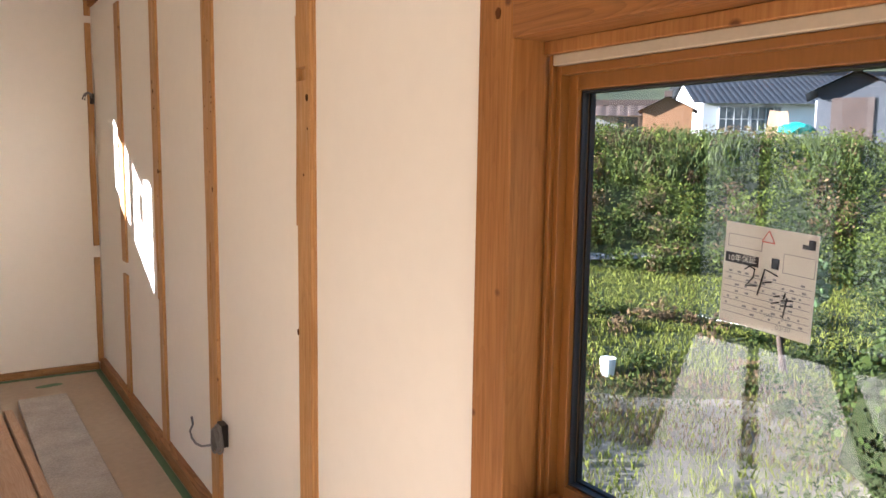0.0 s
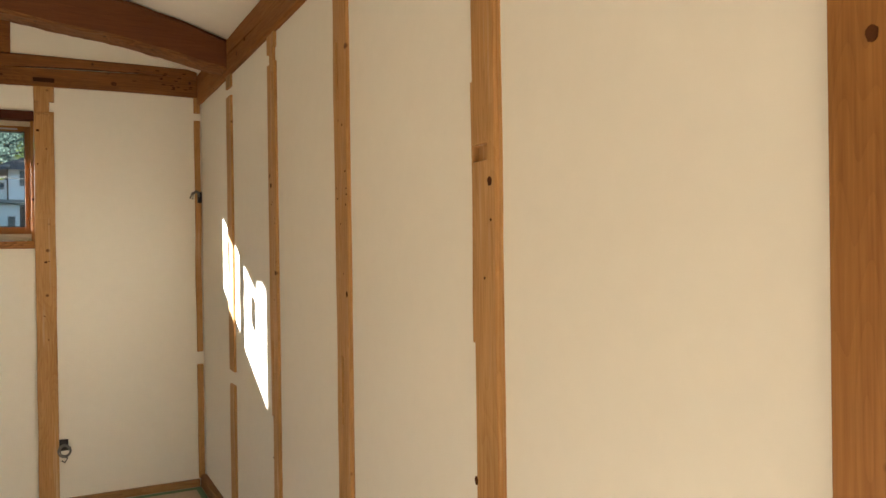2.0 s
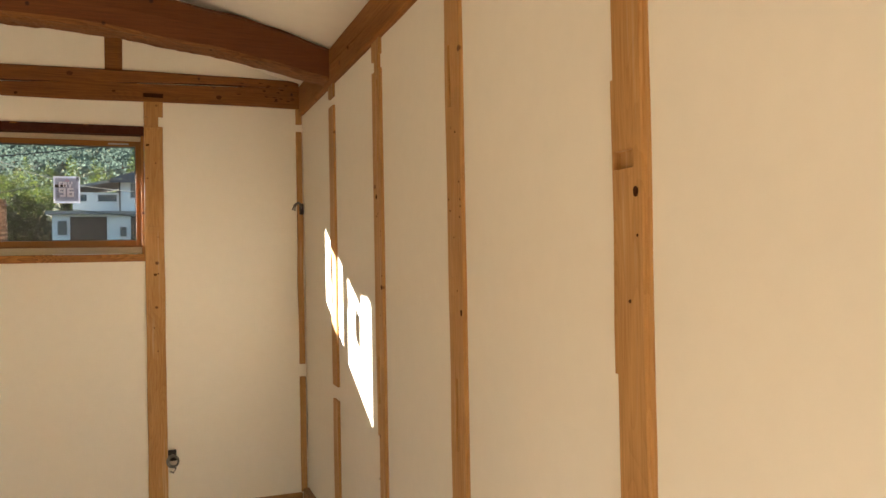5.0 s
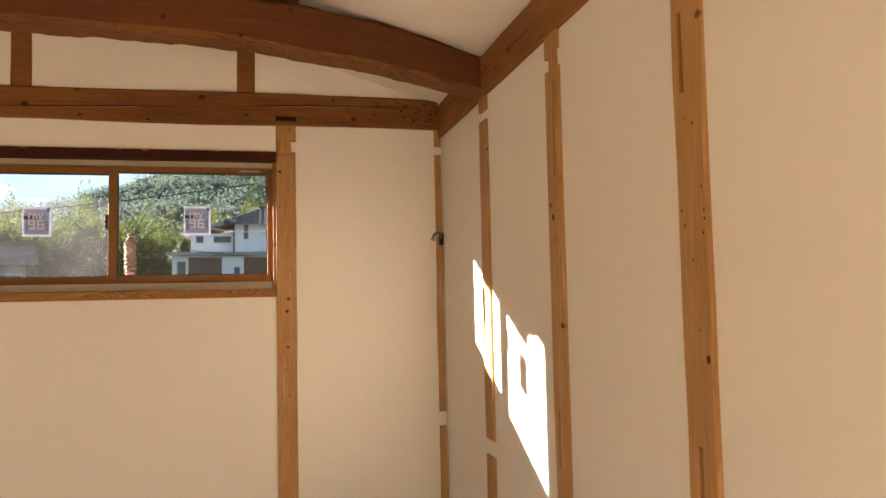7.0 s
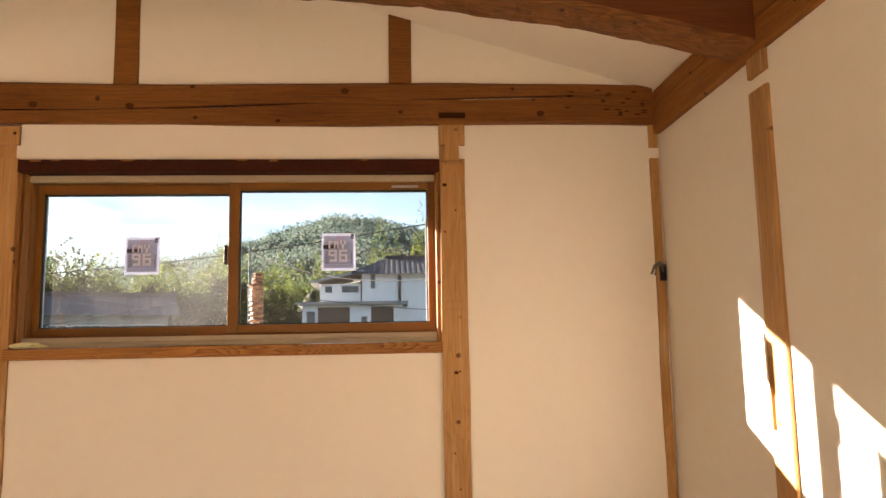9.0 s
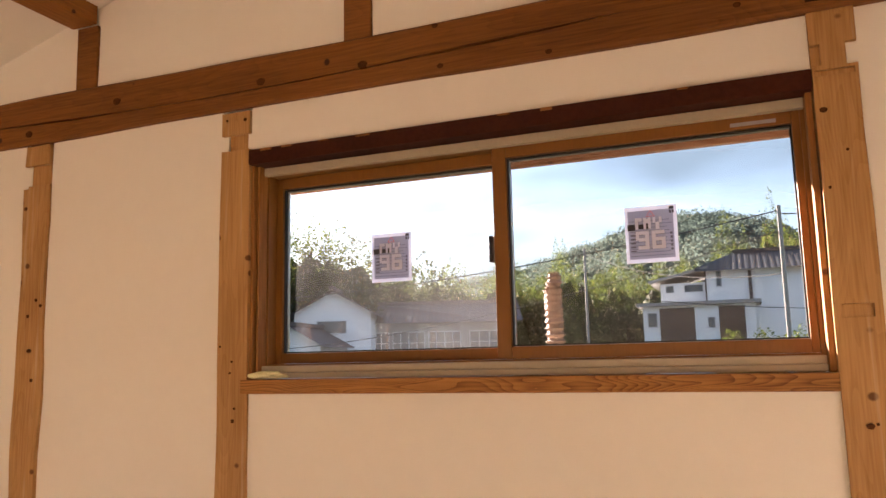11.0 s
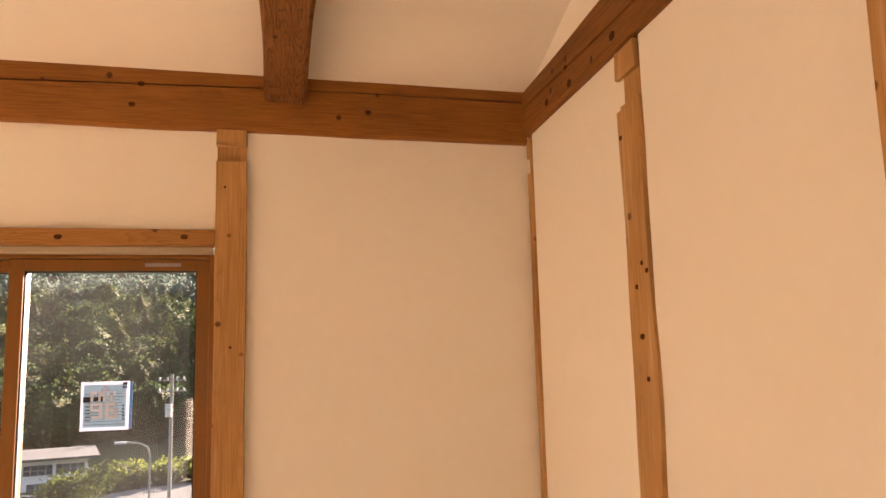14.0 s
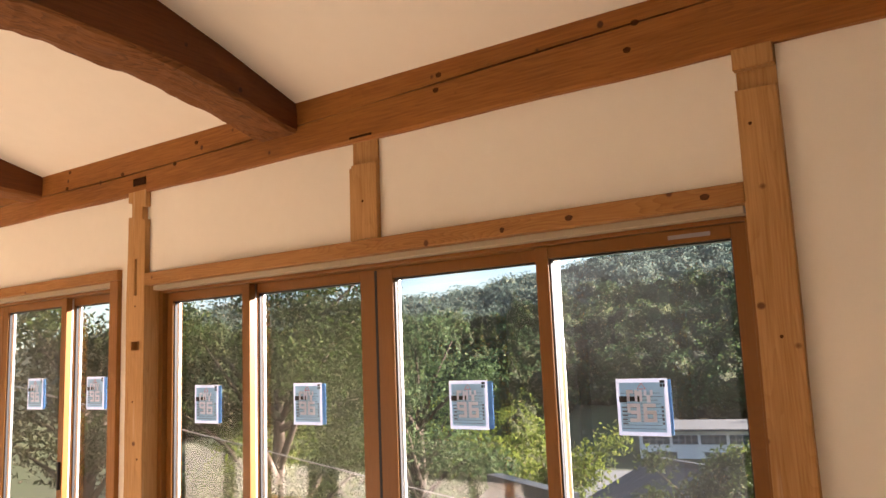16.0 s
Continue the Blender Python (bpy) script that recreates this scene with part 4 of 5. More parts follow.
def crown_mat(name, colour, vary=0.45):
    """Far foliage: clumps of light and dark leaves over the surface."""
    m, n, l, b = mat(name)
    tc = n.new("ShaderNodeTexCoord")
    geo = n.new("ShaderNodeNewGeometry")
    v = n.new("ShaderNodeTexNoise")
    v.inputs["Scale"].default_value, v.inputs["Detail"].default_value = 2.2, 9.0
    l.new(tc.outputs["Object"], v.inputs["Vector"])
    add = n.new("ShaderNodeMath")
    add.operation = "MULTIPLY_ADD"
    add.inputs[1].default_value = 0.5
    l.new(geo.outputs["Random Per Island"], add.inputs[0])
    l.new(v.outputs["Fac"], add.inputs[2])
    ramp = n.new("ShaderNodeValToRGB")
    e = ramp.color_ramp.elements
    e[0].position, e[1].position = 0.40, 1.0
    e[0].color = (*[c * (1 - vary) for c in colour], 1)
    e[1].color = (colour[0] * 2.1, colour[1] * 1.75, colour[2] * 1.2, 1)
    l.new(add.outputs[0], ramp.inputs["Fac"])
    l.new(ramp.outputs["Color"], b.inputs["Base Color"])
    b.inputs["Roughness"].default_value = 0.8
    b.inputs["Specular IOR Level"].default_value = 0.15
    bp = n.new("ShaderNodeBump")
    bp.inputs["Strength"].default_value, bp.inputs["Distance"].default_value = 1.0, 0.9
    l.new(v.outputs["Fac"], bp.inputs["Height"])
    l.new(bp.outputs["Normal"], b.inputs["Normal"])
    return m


M_LEAF = leaf_mat("leaf_green", (0.040, 0.064, 0.019))
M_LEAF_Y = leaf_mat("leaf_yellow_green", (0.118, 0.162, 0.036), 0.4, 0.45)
M_LEAF_D = leaf_mat("leaf_dark", (0.042, 0.066, 0.024))
M_GRASS = leaf_mat("grass_blades", (0.145, 0.180, 0.040))
M_REED = leaf_mat("long_grass_blades", (0.085, 0.122, 0.046), 0.5, 0.4)
M_DRY = leaf_mat("dry_stalks", (0.12, 0.092, 0.058))
# near-black core colours paint the shade deep inside the crowns
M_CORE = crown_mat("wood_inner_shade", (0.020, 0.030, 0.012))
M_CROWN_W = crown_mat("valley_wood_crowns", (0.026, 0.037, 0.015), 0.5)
# distance haze is mixed into these pale blue-green, low-contrast colours
M_CORE_HAZE = crown_mat("hazed_far_wood_crowns", (0.082, 0.112, 0.100), 0.2)
M_LEAF_HAZE = leaf_mat("hazed_far_leaves", (0.098, 0.138, 0.122), 0.15, 0.6)
# brighter leaf copy, its sunlit look put into the colour
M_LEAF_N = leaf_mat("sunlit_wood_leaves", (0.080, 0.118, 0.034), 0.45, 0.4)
M_LEAF_W = leaf_mat("valley_wood_leaves", (0.076, 0.128, 0.058), 0.35, 0.28)
M_BARK = plain("bark", (0.085, 0.06, 0.045), 0.9, vary=0.4, scale=8, bump=0.5)
M_SOIL = plain("hill_grass", (0.042, 0.052, 0.018), 0.95, vary=0.5, scale=0.5)
M_WHITEWALL = plain("white_house_wall", (0.78, 0.79, 0.80), 0.8, vary=0.06, scale=0.8)
M_GREYWALL = plain("grey_house_wall", (0.27, 0.265, 0.26), 0.8, vary=0.12, scale=0.8)
M_SHEDWALL = plain("weathered_shed_wall", (0.075, 0.08, 0.092), 0.85, vary=0.2, scale=1.2)
M_FLATROOF = plain("felt_roof", (0.10, 0.10, 0.105), 0.85, vary=0.15, scale=0.7)
M_YARD = plain("stony_earth", (0.20, 0.175, 0.145), 0.95, vary=0.45, scale=2.2, bump=0.6)
M_BROWNWALL = plain("brown_siding", (0.085, 0.06, 0.05), 0.8, vary=0.25, scale=1.5)
M_OCHRE = plain("ochre_shed_wall", (0.27, 0.14, 0.07), 0.8, vary=0.2, scale=1.0)
M_PURPLE = plain("purple_brown_tile", (0.095, 0.070, 0.070), 0.7, vary=0.25, scale=2)
M_SLATE = plain("slate_tile", (0.030, 0.034, 0.042), 0.7, vary=0.25, scale=2)
M_FARGLASS = plain("far_window_glass", (0.06, 0.075, 0.09), 0.1, vary=0.3, scale=1.0)
M_FARFRAME = plain("far_window_frame", (0.55, 0.56, 0.58), 0.5)
M_ROAD = plain("asphalt", (0.12, 0.12, 0.125), 0.9, vary=0.1, scale=0.6)
M_POLE = plain("concrete_pole", (0.26, 0.25, 0.24), 0.8, vary=0.1)
M_CABLE = plain("black_line", (0.03, 0.03, 0.03), 0.6)


def smooth_step(a, c, x):
    k = max(0.0, min(1.0, (x - a) / (c - a)))
    return k * k * (3 - 2 * k)


EAST = [(0, -2.8), (8, -2.7), (12, -2.2), (15, -1.35), (17.5, -1.0), (19, -0.2), (22, 1.6), (25, 2.1), (45, 2.7), (80, 5), (200, 28), (400, 60), (4000, 80)]
NORTH = [(0, -2.8), (8, -2.6), (20, -1.2), (40, -0.6), (58, 0.3), (80, 1.4), (130, 6.5), (200, 22.0), (290, 43.0), (420, 38), (4000, 36)]
WEST = [(0, -2.8), (8, -3.2), (20, -5.0), (50, -8.5), (95, -9.5), (130, -1.0), (200, 18.0), (290, 38.0), (420, 46), (4000, 46)]


def table(rows, x):
    for (a, fa), (c, fc) in zip(rows, rows[1:]):
        if x <= c:
            return fa + (fc - fa) * (x - a) / (c - a)
    return rows[-1][1]


def land(x, y):
    r = math.hypot(x, y)
    az = math.degrees(math.atan2(x, y))
    we = smooth_step(8, 32, az) * (1 - smooth_step(120, 150, az))
    ww = (1 - smooth_step(-75, -45, az)) * smooth_step(-170, -140, az)
    wn_ = max(0.0, 1 - we - ww) if -60 < az < 40 else 0.0
    ws_ = max(0.0, 1 - we - ww - wn_)
    n_ = table(NORTH, r)
    if r > 90:
        n_ *= 0.62 + 0.52 * math.exp(-((az + 3) / 9.0) ** 2)
    w_ = table(WEST, r)
    if r > 100:
        w_ = w_ + (w_ + 9.5) * (-0.42 + 0.42 * smooth_step(-132, -100, az))
    h = we * table(EAST, r) + ww * w_ + wn_ * n_ + ws_ * -2.8
    if r > 14:
        h += noise.noise((x * 0.05, y * 0.05, 0)) * min(1.0, (r - 14) / 60) * 3.0
    return h + 0.10 * noise.noise((x * 0.4, y * 0.4, 5)) * smooth_step(4, 10, r)


verts, faces = [], []
radii = [0.5, 3, 5, 7, 8.5, 10, 11.5, 13, 14.5, 16, 17.5, 19, 20.5, 22, 24, 27, 31, 36, 42, 50, 60, 72, 86, 100, 115, 130, 150, 172, 200, 230, 262, 290, 330, 420, 700, 1400, 4000]
SEG = 180
for r in radii:
    for k in range(SEG):
        a = k * math.tau / SEG
        x, y = r * math.sin(a), r * math.cos(a)
        verts.append((x, y, land(x, y)))
for i in range(len(radii) - 1):
    for k in range(SEG):
        k2 = (k + 1) % SEG
        faces.append((i * SEG + k, i * SEG + k2, (i + 1) * SEG + k2, (i + 1) * SEG + k))
faces.append(tuple(range(SEG)))
me = bpy.data.meshes.new("ground")
me.from_pydata(verts, [], faces)
me.materials.append(M_SOIL)
for p in me.polygons:
    p.use_smooth = True
tagged(new("ground", me), "green hillside and valley land round the house", "ground", "", "structure")


def ico(sub):
    b_ = bmesh.new()
    bmesh.ops.create_icosphere(b_, subdivisions=sub, radius=1.0)
    v = np.array([q.co[:] for q in b_.verts])
    f = np.array([[q.index for q in t.verts] for t in b_.faces])
    b_.free()
    return v, f


def forest(name, spots, sub, material, label, conifer=0.2, seed=0):
    """Many far crowns in one mesh; each spot is x, y, z, radius, height."""
    rng = np.random.RandomState(seed)
    v0, f0 = ico(sub)
    vs, fs, base = [], [], 0
    for x, y, z, r, h in spots:
        ph = rng.uniform(0, 10, 3)
        lump = 1 + 0.20 * np.sin(v0[:, 0] * 5.1 + ph[0]) * np.sin(v0[:, 1] * 4.3 + ph[1]) + 0.16 * np.sin(v0[:, 2] * 7.7 + ph[2] + v0[:, 0] * 6) + rng.uniform(-0.06, 0.06, len(v0))
        v = v0 * lump[:, None]
        if rng.rand() < conifer:
            k = np.clip((1.0 - v[:, 2]) / 2, 0.04, 1)
            v = np.column_stack((v[:, 0] * k ** 0.7 * 0.85, v[:, 1] * k ** 0.7 * 0.85, v[:, 2] * 1.25))
        vs.append(v * (r, r, h / 2) + (x, y, z + h * 0.40))
        fs.append(f0 + base)
        base += len(v0)
    me_ = bpy.data.meshes.new(name)
    me_.from_pydata(np.vstack(vs).tolist(), [], np.vstack(fs).tolist())
    me_.materials.append(material)
    for p_ in me_.polygons:
        p_.use_smooth = True
    return tagged(new(name, me_), label, "trees", "", "stuff")


rng = random.Random(11)


def scatter(az0, az1, r0, r1, count, rad, tall, skip=None):
    out = []
    while len(out) < count:
        az, r = radians(rng.uniform(az0, az1)), math.sqrt(rng.uniform(r0 * r0, r1 * r1))
        x, y = r * math.sin(az), r * math.cos(az)
        if skip and skip(x, y, r):
            continue
        k = rng.uniform(0.75, 1.3)
        out.append((x, y, land(x, y), rad * k, tall * k * rng.uniform(0.85, 1.15)))
    return out


def leaves(name, spots, size, material, label, category="bush", kind="stuff", parent=None, seed=0, facing=None, loose=0.5):
    """Loose leaves as small bent quads; spots: (x, y, z)."""
    q = np.random.RandomState(seed)
    n_ = len(spots)
    c = np.array(spots)
    a = q.normal(size=(n_, 3))
    if facing is not None:
        nn = np.asarray(facing) + q.normal(size=(n_, 3)) * loose
        a = np.cross(nn, a)
    a /= np.linalg.norm(a, axis=1)[:, None]
    b_ = np.cross(a, q.normal(size=(n_, 3)) if facing is None else nn)
    b_ /= np.linalg.norm(b_, axis=1)[:, None]
    s = size * q.uniform(0.6, 1.4, n_)[:, None]
    v = np.empty((n_, 4, 3))
    wd = 0.45 if facing is None else 0.8
    v[:, 0], v[:, 1], v[:, 2], v[:, 3] = c - a * s, c - b_ * s * wd, c + a * s, c + b_ * s * wd
    me_ = bpy.data.meshes.new(name)
    me_.from_pydata(v.reshape(-1, 3).tolist(), [], np.arange(n_ * 4).reshape(-1, 4).tolist())
    me_.materials.append(material)
    ob = new(name, me_)
    if parent:
        ob.parent = parent
        return ob
    return tagged(ob, label, category, "", kind)


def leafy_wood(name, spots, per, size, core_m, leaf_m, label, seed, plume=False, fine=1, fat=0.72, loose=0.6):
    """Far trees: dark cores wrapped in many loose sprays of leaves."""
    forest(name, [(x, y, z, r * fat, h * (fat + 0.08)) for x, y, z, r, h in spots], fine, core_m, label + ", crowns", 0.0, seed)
    q_ = np.random.RandomState(seed)
    out, face = [], []
    for x, y, z, r, h in spots:
        d = q_.normal(size=(per, 3))
        d /= np.linalg.norm(d, axis=1)[:, None]
        d[:, 2] = np.abs(d[:, 2]) * 1.15 - 0.35
        ph = q_.uniform(0, 9, 3)
        k = (0.88 + 0.22 * np.sin(d[:, 0] * 4.5 + ph[0]) * np.cos(d[:, 1] * 5 + ph[1]) + q_.uniform(-0.07, 0.10, per))[:, None]
        p_ = d * k
        if plume:
            taper = np.clip(1.0 - (p_[:, 2:3] + 0.3) * 0.55, 0.30, 1)
            p_ = np.hstack((p_[:, :2] * taper, p_[:, 2:3] * 1.05))
        out.append(p_ * (r, r, h * 0.55) + (x, y, z + h * 0.42))
        face.append(d)
    leaves(name, np.vstack(out), size, leaf_m, label, "trees", seed=seed + 100, facing=np.vstack(face), loose=loose)


def spots_at(rows):
    """Crowns by bearing, distance, radius and top height."""
    out = []
    for az, r, rad, top in rows:
        x, y = r * math.sin(radians(az)), r * math.cos(radians(az))
        z = land(x, y)
        out.append((x, y, z, rad, (top - z) / 0.84))
    return out


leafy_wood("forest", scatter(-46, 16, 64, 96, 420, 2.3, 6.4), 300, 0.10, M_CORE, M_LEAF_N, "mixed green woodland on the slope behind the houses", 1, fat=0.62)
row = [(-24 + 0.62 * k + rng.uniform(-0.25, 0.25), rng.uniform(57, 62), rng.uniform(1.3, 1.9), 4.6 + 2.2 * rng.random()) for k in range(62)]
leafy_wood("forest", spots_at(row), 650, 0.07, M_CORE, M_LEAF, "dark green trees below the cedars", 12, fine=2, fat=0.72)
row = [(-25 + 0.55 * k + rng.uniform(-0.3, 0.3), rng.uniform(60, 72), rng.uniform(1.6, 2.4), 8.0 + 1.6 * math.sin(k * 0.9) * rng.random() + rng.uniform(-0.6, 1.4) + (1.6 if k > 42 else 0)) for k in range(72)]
# cedar tops take the bright leaf colour to look sunlit
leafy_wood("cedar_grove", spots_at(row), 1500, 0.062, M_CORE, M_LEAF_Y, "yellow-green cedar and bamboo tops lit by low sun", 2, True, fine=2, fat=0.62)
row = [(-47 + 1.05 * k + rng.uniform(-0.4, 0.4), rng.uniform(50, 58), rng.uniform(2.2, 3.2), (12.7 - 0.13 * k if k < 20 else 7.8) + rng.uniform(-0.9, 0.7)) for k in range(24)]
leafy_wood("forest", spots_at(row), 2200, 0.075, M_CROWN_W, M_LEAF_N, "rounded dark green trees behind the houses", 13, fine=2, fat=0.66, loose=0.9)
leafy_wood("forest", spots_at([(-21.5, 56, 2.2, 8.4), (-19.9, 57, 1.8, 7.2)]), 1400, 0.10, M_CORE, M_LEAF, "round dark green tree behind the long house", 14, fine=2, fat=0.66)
leafy_wood("forest", scatter(-20, 16, 112, 315, 1900, 2.9, 5.6), 84, 0.27, M_CORE_HAZE, M_LEAF_HAZE, "wooded mountain behind the village", 3, fat=0.58, loose=1.3)
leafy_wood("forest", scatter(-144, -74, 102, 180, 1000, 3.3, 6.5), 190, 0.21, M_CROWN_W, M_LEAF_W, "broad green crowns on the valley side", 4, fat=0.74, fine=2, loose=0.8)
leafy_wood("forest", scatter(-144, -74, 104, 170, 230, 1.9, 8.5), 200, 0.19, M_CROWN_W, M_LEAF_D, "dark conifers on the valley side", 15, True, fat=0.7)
leafy_wood("forest", scatter(-144, -70, 170, 320, 1700, 3.6, 6.0), 72, 0.30, M_CORE_HAZE, M_LEAF_HAZE, "wooded mountain across the valley", 5, fat=0.58, loose=1.3)
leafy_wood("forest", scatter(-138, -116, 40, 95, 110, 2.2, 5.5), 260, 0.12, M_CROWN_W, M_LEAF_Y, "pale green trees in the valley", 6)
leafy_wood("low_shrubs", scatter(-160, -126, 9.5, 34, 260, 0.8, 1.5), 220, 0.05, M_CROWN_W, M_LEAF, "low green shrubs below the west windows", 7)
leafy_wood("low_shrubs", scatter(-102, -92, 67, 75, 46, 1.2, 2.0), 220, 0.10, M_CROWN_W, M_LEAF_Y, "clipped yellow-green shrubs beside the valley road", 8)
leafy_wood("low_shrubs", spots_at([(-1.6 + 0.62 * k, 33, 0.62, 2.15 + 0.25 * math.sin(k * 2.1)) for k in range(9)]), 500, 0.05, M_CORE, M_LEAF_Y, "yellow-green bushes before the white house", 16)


def cloud(cx, cy, cz, rx, rz, count, q, shell=0.5):
    out = []
    for _ in range(count):
        d = Vector((q.gauss(0, 1), q.gauss(0, 1), q.gauss(0, 1))).normalized() * (shell + (1 - shell) * q.random())
        k = 1 + 0.4 * noise.noise(Vector((cx, cy, cz)) * 0.7 + d * 2.2)
        out.append((cx + d.x * rx * k, cy + d.y * rx * k, cz + d.z * rz * k))
    return out


def tree(x, y, height, spread, label, leaf, count, size, seed, lean=0.0):
    """Trunk, limbs and a loose crown of leaves in many clumps."""
    q = random.Random(seed)
    z = land(x, y) - 0.1
    top = empty("tree", label, "tree", "trees")
    bm = bmesh.new()
    trunk = [(x + lean * t + 0.08 * math.sin(t * 5 + seed), y + 0.08 * math.cos(t * 4 + seed), z + t * height * 0.62) for t in (0, 0.2, 0.4, 0.6, 0.8, 1.0)]
    r0 = height * 0.022
    tube(bm, trunk, r0, 9, [r0 * (1.15 - 0.75 * k / 5) for k in range(6)])
    spots = []
    for k in range(22):
        t = q.uniform(0.35, 1.0)
        bx, by, bz = (Vector(trunk[0]).lerp(Vector(trunk[-1]), t))[:]
        a = q.uniform(0, math.tau)
        ln = spread * q.uniform(0.5, 1.0) * (1.15 - 0.55 * t)
        tip = (bx + ln * math.cos(a), by + ln * math.sin(a), bz + height * q.uniform(0.05, 0.30))
        mid = ((bx + tip[0]) / 2, (by + tip[1]) / 2, bz + (tip[2] - bz) * 0.62)
        tube(bm, [(bx, by, bz), mid, tip], r0 * 0.35, 5, [r0 * 0.42, r0 * 0.26, r0 * 0.08])
        for c_ in (mid, tip, tip):
            spots += cloud(c_[0] + q.uniform(-0.3, 0.3) * spread * 0.4, c_[1] + q.uniform(-0.3, 0.3) * spread * 0.4, c_[2] + q.uniform(-0.1, 0.25) * spread * 0.5, spread * 0.27, spread * 0.20, count // 66, q, 0.2)
    part("trunk", bm, M_BARK, top, "grey-brown trunk and limbs", True)
    leaves("crown", spots, size, leaf, "", parent=top, seed=seed)
    return top


def at_az(az, r):
    return r * math.sin(radians(az)), r * math.cos(radians(az))


tree(-10.9, -5.6, 8.6, 3.0, "leafy broad tree with sunlit leaves outside the west windows", M_LEAF, 60000, 0.037, 1)
tree(-15.5, -6.0, 8.0, 2.8, "bright green tree outside the west windows", M_LEAF_W, 16000, 0.055, 2)
tree(-16.5, -3.2, 5.2, 2.2, "low yellow-green tree below the west windows", M_LEAF_Y, 14000, 0.055, 3)
tree(-20.0, -1.0, 5.0, 2.0, "low green tree in the valley", M_LEAF, 10000, 0.06, 4)
tree(-9.5, -9.5, 8.5, 2.8, "tall dark green tree outside the back window", M_LEAF, 18000, 0.055, 6)
tree(11.2, 7.0, 2.5, 0.8, "young loquat tree with long leaves below the east window", M_LEAF_W, 700, 0.085, 9)

# plants on the east bank
q = random.Random(21)
hedge, bright, dry, dark = [], [], [], []
for k in range(1150):
    az, r = q.uniform(28, 80), q.uniform(17.4, 24.5)
    x, y = at_az(az, r)
    z = land(x, y)
    s_ = q.uniform(0.22, 0.6)
    (hedge if q.random() < 0.42 else bright if q.random() < 0.75 else dry).extend(cloud(x, y, z + s_ * 0.5, s_, s_ * 0.9, 130, q, 0.3))
for k in range(90):
    az, r = q.uniform(28, 80), q.uniform(11.5, 15.0)
    x, y = at_az(az, r)
    s_ = q.uniform(0.15, 0.36)
    (dark if az > 58 else hedge if q.random() < 0.6 else dry).extend(cloud(x, y, land(x, y) + s_ * 0.4, s_, s_ * 0.8, 70, q, 0.3))
for k in range(60):
    az, r = q.uniform(60, 84), q.uniform(8.5, 17)
    x, y = at_az(az, r)
    dark.extend(cloud(x, y, land(x, y) + 0.4, 0.5, 0.6, 110, q, 0.3))
leaves("bank_shrubs", hedge, 0.046, M_LEAF, "dense green shrubs and climbers on the bank", seed=41)
leaves("bank_shrubs", bright, 0.046, M_LEAF_Y, "bright green leafy plants on the bank", seed=42)
leaves("dry_stalks", dry, 0.055, M_DRY, "dry brown stalks and brush on the bank", seed=43)
leaves("shrubs", dark, 0.05, M_LEAF_D, "dark shrubs below the east window", seed=44)


def grass(name, az0, az1, r0, r1, count, h, material, label, seed, patch=None):
    g = random.Random(seed)
    vs, fs = [], []
    for _ in range(count):
        x, y = at_az(g.uniform(az0, az1), math.sqrt(g.uniform(r0 * r0, r1 * r1)))
        if patch is not None and noise.noise((x * 0.55, y * 0.55, seed)) < patch:
            continue
        z = land(x, y)
        a, t = g.uniform(0, math.tau), h * g.uniform(0.5, 1.4)
        dx, dy, lx, ly = math.cos(a) * 0.012, math.sin(a) * 0.012, g.uniform(-0.5, 0.5) * t, g.uniform(-0.5, 0.5) * t
        i = len(vs)
        vs += [(x - dx, y - dy, z), (x + dx, y + dy, z), (x + lx * 0.4 + dx * 0.7, y + ly * 0.4 + dy * 0.7, z + t * 0.6), (x + lx, y + ly, z + t)]
        fs.append((i, i + 1, i + 2, i + 3))
    me_ = bpy.data.meshes.new(name)
    me_.from_pydata(vs, [], fs)
    me_.materials.append(material)
    return tagged(new(name, me_), label, "grass", "", "stuff")


grass("long_grass", 46, 80, 20.4, 23.5, 6500, 0.55, M_REED, "tall reed-like grass hanging down the bank", 54, 0.02)
grass("long_grass", 26, 46, 20.0, 23.5, 2000, 0.34, M_REED, "tall reed-like grass hanging down the bank", 55, 0.10)
grass("dry_brush", 26, 50, 20.6, 22.6, 5000, 0.42, M_DRY, "dry brown thatch at the top of the bank", 56, -0.1)
grass("grass", 26, 84, 23.5, 27.0, 9000, 0.16, M_GRASS, "lit grass on the terrace above the bank", 57)
grass("grass", 26, 84, 14.2, 18.0, 36000, 0.06, M_GRASS, "sunlit grass on the terrace below the bank", 51)
grass("grass", 26, 84, 6.0, 11.5, 16000, 0.13, M_GRASS, "long grass under the east window", 52)
grass("grass", 26, 84, 11.5, 14.4, 16000, 0.10, M_GRASS, "rough grass on the lower slope", 58)
grass("dry_brush", 40, 66, 10.4, 12.8, 6000, 0.11, M_DRY, "dry brown brush heap on the slope", 53)


